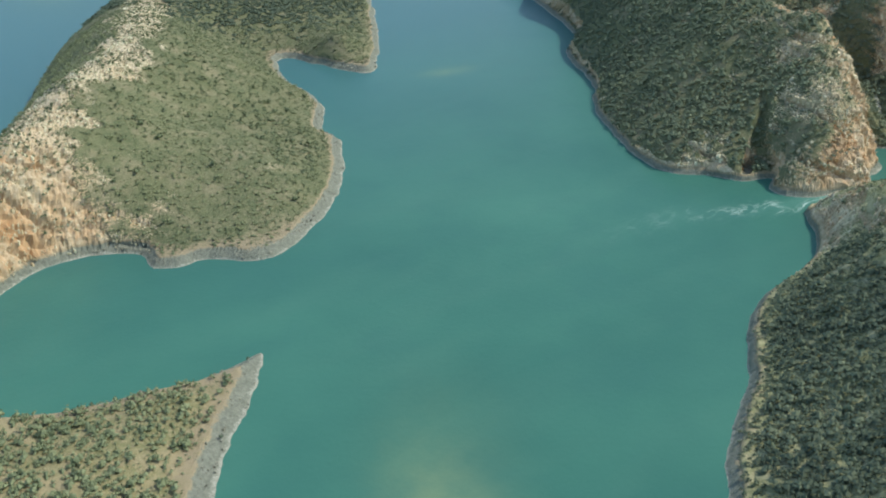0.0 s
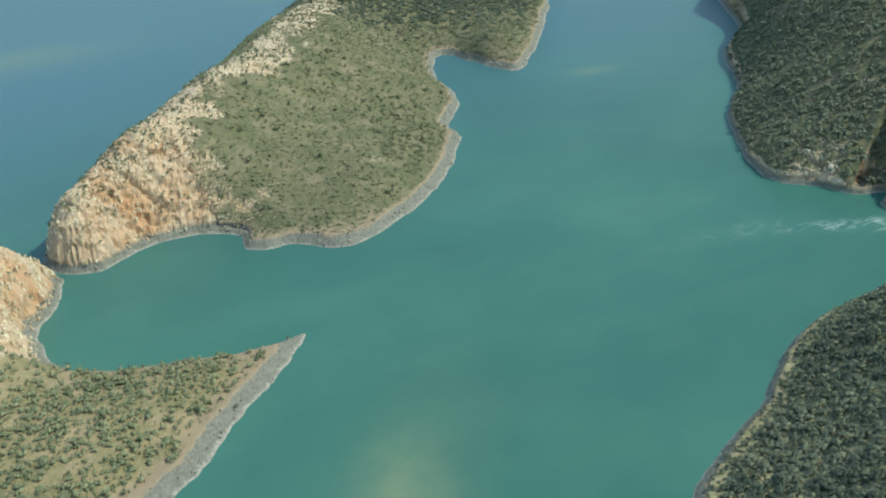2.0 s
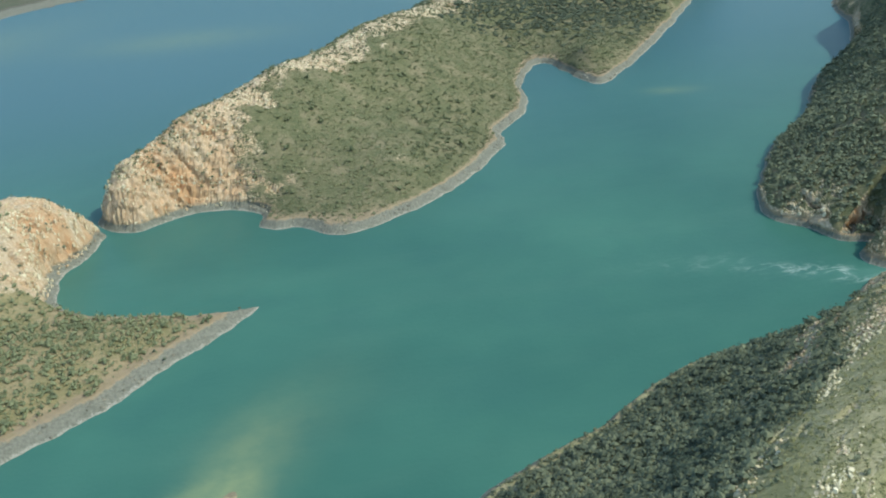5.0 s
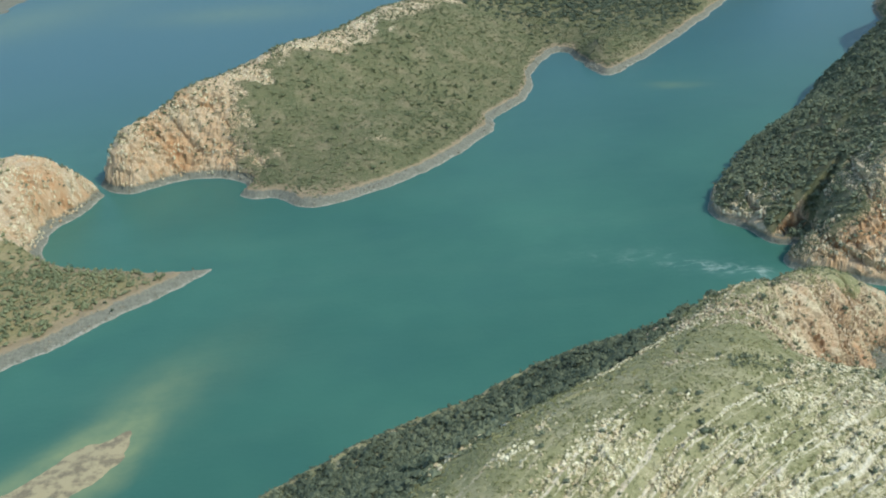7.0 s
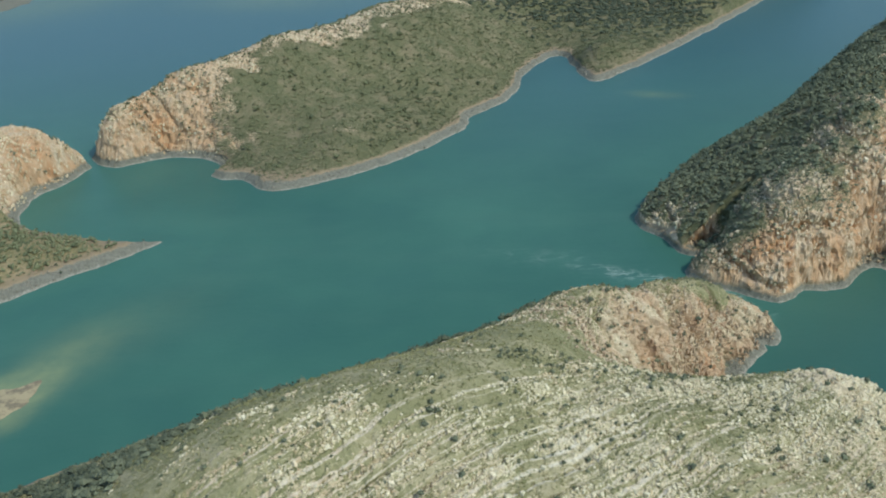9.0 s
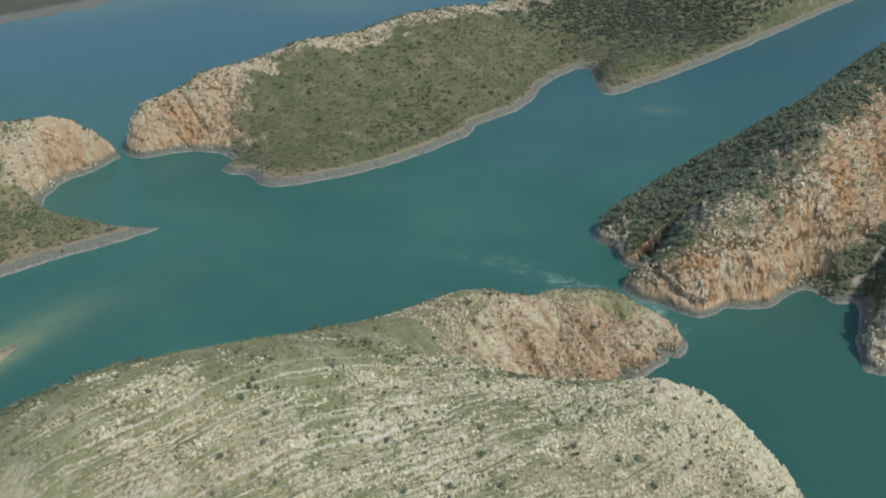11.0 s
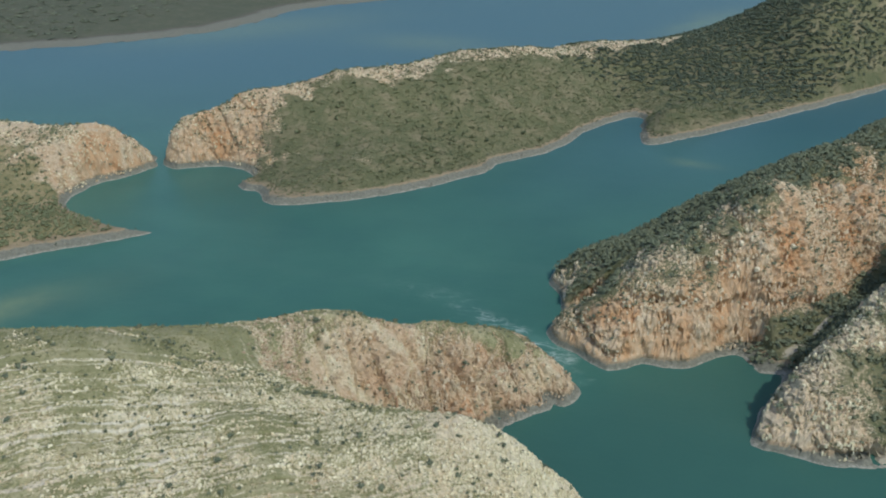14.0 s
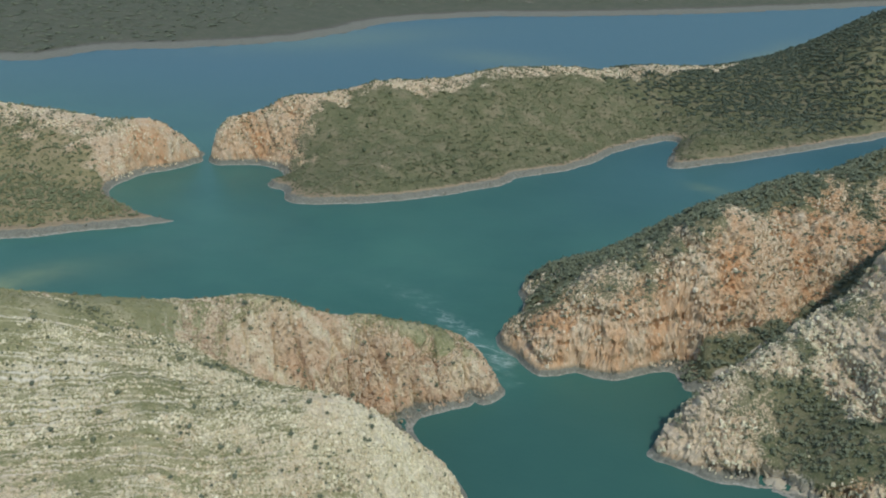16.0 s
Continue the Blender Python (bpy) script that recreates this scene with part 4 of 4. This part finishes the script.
plants("ridge_wood", scatter(RIDGE, (100, 300, 290, 560), 2.0, lambda x, y, rock, d: (1 - smooth(0.25, 0.5, rock)) * smooth(1.2, 2.5, d)
       * np.clip(0.95 + 0.7 * fbm(x, y, 16, 3, 161), 0.1, 0.98), (1.0, 2.3), lambda x, y: 0.9 - 0.6 * fbm(x, y, 14, 2, 163), 0.85, 0.2), WOODS,
       "dense dark green wood on the back of the ridge", "wood", SHADE)
plants("ridge_shrubs", scatter(RIDGE, (106, 240, 300, 430), 1.25, lambda x, y, rock, d: smooth(0.2, 0.4, rock) * smooth(2.5, 6, d)
       * (1 - RIDGE.at(RIDGE.slab, x, y)) * (1 - 0.45 * smooth(-3, 3, (x - 212) * 0.87 - (y - 296) * 0.49)) * np.clip(0.42 + 0.2 * smooth(170, 155, x) + 0.6 * smooth(16, 30, RIDGE.at(RIDGE.gz, x, y)) - 0.5 * smooth(1.6, 2.4, RIDGE.at(RIDGE.gslope, x, y)) + 0.8 * fbm(x, y, 14, 3, 167), 0.04, 0.85) * (0.62 + 0.38 * smooth(190, 165, x)), (0.45, 1.35), lambda x, y: 0.62 + 0 * x, 0.7), SCRUB,
       "dark shrubs between the boulders of the cliffs", "shrubs")
plants("valley_thicket", scatter(RIDGE, (195, 240, 290, 400), 1.8, lambda x, y, rock, d: (1 - smooth(0.2, 0.5, rock)) * smooth(4, 8, d) * 0.9,
       (0.8, 1.8), lambda x, y: 0.8 + 0 * x), WOODS, "green thicket in the valley behind the beach", "thicket")
plants("far_mangroves", scatter(FAR, (-1000, 520, 300, 1600), 11.5, lambda x, y, rock, d: smooth(0.9, 1.25, d / spread(FAR.shore, x, y) + 0.35 * fbm(x, y, 90, 2, 173)) * np.clip(0.75 + 1.1 * fbm(x, y, 150, 3, 171), 0, 0.97),
       (4.5, 8.0), lambda x, y: 0.35 + 0 * x, 0.22), SCRUB, "dark mangroves on the far mud flats", "mangroves")


# ---- loose rock ----
def stone_material(name, rust, low=(0.57, 0.535, 0.35), high=(0.90, 0.865, 0.655)):
    m, nt, b = material(name, 0.9)
    co = nt.nodes.new("ShaderNodeTexCoord").outputs["Object"]
    isle = nt.nodes.new("ShaderNodeNewGeometry").outputs["Random Per Island"]
    c = blend(nt, isle, low, high)
    c = blend(nt, calc(nt, "MULTIPLY", attr(nt, "rust"), ramp(nt, noise_at(nt, co, 0.11, 4), 0.38, 0.60, 0.05, 0.85)), c, rust)
    c = blend(nt, ramp(nt, noise_at(nt, co, 1.2, 5), 0.52, 0.75, 0, 0.42), c, (0.30, 0.275, 0.20))
    nt.links.new(c, b.inputs["Base Color"])
    nt.links.new(node(nt, "ShaderNodeBump", Height=noise_at(nt, co, 2.5, 4), Strength=0.7, Distance=0.2).outputs[0], b.inputs["Normal"])
    return m


STONE = stone_material("pale_stone", (0.56, 0.36, 0.205))
RIDGE_STONE = stone_material("ridge_stone", (0.62, 0.365, 0.185), (0.60, 0.52, 0.36), (0.90, 0.83, 0.635))
BLUFF_STONE = stone_material("bluff_stone", (0.51, 0.35, 0.225), (0.33, 0.27, 0.185), (0.80, 0.71, 0.53))
TIDE_STONE = stone_material("tidal_stone", (0.30, 0.26, 0.19), (0.17, 0.168, 0.136), (0.36, 0.35, 0.285))
BOX_V = np.array([(x, y, z) for x in (-1, 1) for y in (-1, 1) for z in (-1, 1)], float)
BOX_F = np.array([(0, 1, 3, 2), (4, 6, 7, 5), (0, 4, 5, 1), (2, 3, 7, 6), (0, 2, 6, 4), (1, 5, 7, 3)])


def blocks(name, land, box, spacing, chance, size, mat, label, low=2.0):
    """Jointed blocks of the land's own stone, lined up with its beds, upright on the cliffs."""
    x0, y0, x1, y1 = box
    gx, gy = np.meshgrid(np.arange(x0, x1, spacing), np.arange(y0, y1, spacing), indexing="ij")
    x = gx.ravel() + RNG.uniform(-0.7, 0.7, gx.size) * spacing
    y = gy.ravel() + RNG.uniform(-0.7, 0.7, gx.size) * spacing
    d, rock = land.at(land.gd, x, y), land.at(land.grock, x, y)
    keep = (d > low) & (land.at(land.gsand, x, y) < 0.3) & (RNG.random(x.size) < chance(x, y, rock))
    x, y, d, rock = x[keep], y[keep], d[keep], rock[keep]
    z, steep = land.at(land.gz, x, y), np.clip(land.at(land.gslope, x, y), 0, 2.2)
    n = x.size
    turn = np.where(RNG.random(n) < 0.65, land.strike, land.at(land.gturn, x, y)) + RNG.normal(0, 0.22, n)
    s = size[0] + (size[1] - size[0]) * RNG.random(n) ** 2.4
    up = RNG.uniform(0.6, 1.3, n) * (1 + 1.1 * smooth(0.5, 1.5, steep))
    v = BOX_V[None] * RNG.uniform(0.72, 1.0, (n, 8, 3)) * np.stack([s * RNG.uniform(0.6, 1.5, n), s * RNG.uniform(0.5, 1.0, n), s * up], 1)[:, None]
    # the upper corners are chipped back, each by its own share
    v[:, 1::2, :2] *= RNG.uniform(0.55, 1.0, (n, 4, 1))
    v[:, 1::2, 2] *= RNG.uniform(0.5, 1.15, (n, 4))
    tip = RNG.normal(0, 0.2, (n, 2))
    v[..., 2] += v[..., 0] * tip[:, :1] + v[..., 1] * tip[:, 1:]
    c, sn = np.cos(turn)[:, None], np.sin(turn)[:, None]
    p = np.stack([x[:, None] + c * v[..., 0] - sn * v[..., 1], y[:, None] + sn * v[..., 0] + c * v[..., 1], z[:, None] + v[..., 2] + 0.05 * s[:, None]], -1)
    f = (BOX_F[None] + (np.arange(n) * 8)[:, None, None]).reshape(-1, 4)
    ob = mesh_object(name, p.reshape(-1, 3), f, mat)
    give(ob, "sand", np.zeros(n * 8))
    give(ob, "rock", np.full(n * 8, 1.0))
    give(ob, "rust", np.repeat(np.clip((0.55 if land is RIDGE else 1.0) * land.at(land.grust, x, y) + RNG.normal(0, 0.15, n), 0, 1), 8))
    give(ob, "bed", np.repeat(RNG.uniform(0, 90, n), 8))
    give(ob, "ribbed", np.full(n * 8, 1.0))
    return tagged(ob, label, "rocks", kind="stuff")


def outcrop(land, x, y, rock, base, bare=0.25, rows=1.0):
    """The share of loose blocks: many along the risers and ribs, few on the treads."""
    share = base + rows * (0.75 * (land.at(land.griser, x, y) - 0.3) + 0.9 * land.at(land.gfine, x, y)) + 0.9 / rows * fbm(x, y, 13, 3, 181) + 0.6 / rows * fbm(x, y, 2.6, 2, 185)
    return smooth(bare, bare + 0.3, rock) * np.clip(share, 0.02, 0.92)


blocks("hill_rocks", HEADLAND, (-20, 116, 172, 236), 0.42, lambda x, y, rock: outcrop(HEADLAND, x, y, rock, 0.62, 0.25, 1.5) * (1 - bluff_side(x, y)), (0.13, 0.46), STONE,
       "pale angular blocks lying along the ribs of the hill")
blocks("bluff_rocks", HEADLAND, (40, 160, 145, 292), 0.55, lambda x, y, rock: outcrop(HEADLAND, x, y, rock, 0.50) * bluff_side(x, y) * (1 - 0.25 * smooth(0.7, 1.3, HEADLAND.at(HEADLAND.gslope, x, y))), (0.14, 0.46), BLUFF_STONE,
       "tan and rusty blocks on the face of the bluff")
blocks("crest_rocks", HEADLAND, (-30, 120, 80, 235), 0.8, lambda x, y, rock: smooth(4.5, 0.8, np.abs(behind_crest(x, y) - 9 + 5 * fbm(x, y, 20, 2, 191))) * np.clip(0.42 + 1.2 * fbm(x, y, 16, 2, 192), 0, 0.85),
       (0.2, 0.5), STONE, "pale boulders along the back edge of the crest")
blocks("island_rocks", ISLAND, (-158, 415, 110, 780), 0.72, lambda x, y, rock: outcrop(ISLAND, x, y, rock, 0.56, 0.42) * (1 - 0.15 * smooth(1.0, 1.7, ISLAND.at(ISLAND.gslope, x, y))), (0.16, 0.48), STONE, "pale blocks along the crest of the island")
blocks("spit_rocks", SPIT, (-300, 365, -145, 445), 0.75, lambda x, y, rock: outcrop(SPIT, x, y, rock, 0.46, 0.42), (0.2, 0.6), STONE, "pale blocks on the rocky end of the island")


def tidal(land):
    return lambda x, y, rock: smooth(1.25, 0.9, land.at(land.gd, x, y) / spread(land.shore, x, y)) * np.clip(0.2 + 0.7 * fbm(x, y, 6, 2, 199), 0.0, 0.6)


blocks("spit_tide_rocks", SPIT, (-215, 225, -82, 430), 1.0, tidal(SPIT), (0.15, 0.5), TIDE_STONE, "grey weathered rocks on the tidal shore of the spit", 0.6)
blocks("island_tide_rocks", ISLAND, (-150, 385, 130, 620), 1.0, tidal(ISLAND), (0.15, 0.55), TIDE_STONE, "grey weathered rocks on the tidal shore of the island", 0.6)


def spur_side(x, y):
    """1 on the spur, 0 on the ridge, parted by the valley's floor."""
    return smooth(-120, 120, (x - 197) * 55 - (y - 296) * 31)


blocks("spur_rocks", RIDGE, (190, 240, 300, 380), 0.66, lambda x, y, rock: spur_side(x, y) * outcrop(RIDGE, x, y, rock, 0.40) * (1 - 0.2 * smooth(1.0, 1.6, RIDGE.at(RIDGE.gslope, x, y))),
       (0.17, 0.58), STONE, "cream blocks on the rock spur")
blocks("ridge_rocks", RIDGE, (104, 240, 300, 440), 0.52, lambda x, y, rock: (1 - spur_side(x, y)) * (1 - RIDGE.at(RIDGE.slab, x, y)) * outcrop(RIDGE, x, y, rock, 0.42) * (1 - 0.3 * smooth(0.7, 1.4, RIDGE.at(RIDGE.gslope, x, y))),
       (0.14, 0.46), RIDGE_STONE, "pale and rusty blocks on the cliffs of the ridge")


def single_plants(name, land, spots, label, group, shapes, mat):
    """Plants that stand out singly: each a trunk with limbs under a clumped crown."""
    made = []
    for k, shape in enumerate(shapes[:6]):
        thing = new(name)
        mesh_object("trunk", TRUNK[0], TRUNK[1], BARK, False, thing)
        crown = mesh_object("crown", shape[0], shape[1], mat, False, thing)
        give(crown, "tint", np.full(len(shape[0]), 0.12 + 0.13 * k))
        made.append(tagged(thing, label, name, group))
    first = set()
    for k, (x, y, r) in enumerate(spots):
        z = float(land.at(land.gz, np.array([x]), np.array([y]))[0])
        m = Matrix.Translation((x, y, z)) @ Matrix.Rotation(k * 2.4, 4, "Z")
        base = made[k % len(made)]
        if k % len(made) not in first:
            first.add(k % len(made))
            base.matrix_basis = m @ Matrix.Scale(r, 4)
        else:
            copy_thing(base, m).scale = (r, r, r * (0.85 + 0.3 * ((k * 7) % 5) / 5))


def alone(land, box, gap, share, radius, seed, wooded=False):
    """Spots for single plants or stones: x, y, radius."""
    rng = np.random.default_rng(seed)
    out = []
    for x in np.arange(box[0], box[2], gap):
        for y in np.arange(box[1], box[3], gap):
            px, py = x + rng.uniform(-0.45, 0.45) * gap, y + rng.uniform(-0.45, 0.45) * gap
            u, r = rng.random(), rng.uniform(*radius)
            far, rock = (land.at(f, np.array([px]), np.array([py]))[0] for f in (land.gd, land.grock))
            if u < share and far > (6 if wooded else 4) and (rock < 0.3 if wooded else rock > 0.35):
                out.append((float(px), float(py), float(r)))
    return out


single_plants("shrub", HEADLAND, alone(HEADLAND, (20, 118, 168, 215), 7.0, 0.5, (0.45, 1.05), 3), "dark green shrub alone on the bare ribbed rock", "shrubs on the bare hill", TREES, LEAF)
single_plants("shrub", HEADLAND, alone(HEADLAND, (70, 205, 138, 270), 7.0, 0.4, (0.5, 1.2), 4), "dark shrub in a crack of the red bluff", "shrubs on the bluff", TREES, LEAF)
single_plants("shrub", RIDGE, alone(RIDGE, (195, 248, 265, 330), 8.0, 0.5, (0.7, 1.4), 5), "dark shrub on the cream rock spur", "shrubs on the spur", TREES, LEAF)
back_slope = [p for p in alone(HEADLAND, (-60, 140, 75, 262), 7.0, 0.75, (1.3, 2.3), 6, True) if (-77 * (p[0] - 5) + 72 * (p[1] - 135)) / 105 > 15]
single_plants("tree", HEADLAND, back_slope, "grey-green eucalypt tree on the wooded back slope", "trees on the back slope", GROVE, SHADE)
single_plants("tree", SPIT, alone(SPIT, (-210, 262, -92, 345), 8.5, 0.55, (0.9, 1.9), 7, True), "olive green tree among dry grass on the spit", "trees on the spit", TREES, GREEN)
single_plants("tree", ISLAND, [p for p in alone(ISLAND, (-85, 395, 70, 560), 11.0, 0.4, (0.9, 1.8), 8, True) if (p[0] + 85) * 85 > (p[1] - 472) * 81], "dark green tree in the island scrub", "trees on the island", TREES, BUSH)
single_plants("tree", RIDGE, alone(RIDGE, (104, 320, 190, 440), 9.0, 0.6, (1.2, 2.0), 9, True), "dark green tree on the back of the ridge", "trees on the ridge", GROVE, SHADE)


def boulder_mesh(seed, mat):
    rng = np.random.default_rng(seed)
    bm = bmesh.new()
    bmesh.ops.create_cube(bm, size=1.6)
    for v in bm.verts:
        v.co = Vector((v.co.x * rng.uniform(0.7, 1.25), v.co.y * rng.uniform(0.6, 1.0), v.co.z * rng.uniform(0.5, 0.95)))
    bmesh.ops.bevel(bm, geom=list(bm.edges), offset=0.16, segments=1, affect="EDGES")
    me = bpy.data.meshes.new("boulder")
    bm.to_mesh(me)
    bm.free()
    me.materials.append(mat)
    return me


def boulders(land, spots, label, group, mat):
    meshes = [boulder_mesh(k, mat) for k in range(7)]
    for k, (x, y, r) in enumerate(spots):
        ob = new("boulder", meshes[k % 7])
        z = float(land.at(land.gz, np.array([x]), np.array([y]))[0])
        ob.matrix_basis = pose(x, y, z + 0.15 * r, (k * 37) % 30 - 15, (k * 53) % 30 - 15, k * 77) @ Matrix.Scale(r, 4)
        tagged(ob, label, "boulder", group)


boulders(HEADLAND, alone(HEADLAND, (30, 118, 168, 215), 8.5, 0.5, (0.35, 0.75), 13), "pale cream boulder on the ribbed rock hill", "boulders on the bare hill", STONE)
boulders(HEADLAND, alone(HEADLAND, (75, 205, 138, 275), 8.0, 0.5, (0.4, 0.9), 14), "rough boulder on the red rock bluff", "boulders on the bluff", BLUFF_STONE)
boulders(RIDGE, alone(RIDGE, (118, 285, 200, 345), 8.5, 0.5, (0.5, 1.2), 15), "pale boulder among shrubs on the ridge", "boulders on the ridge", RIDGE_STONE)
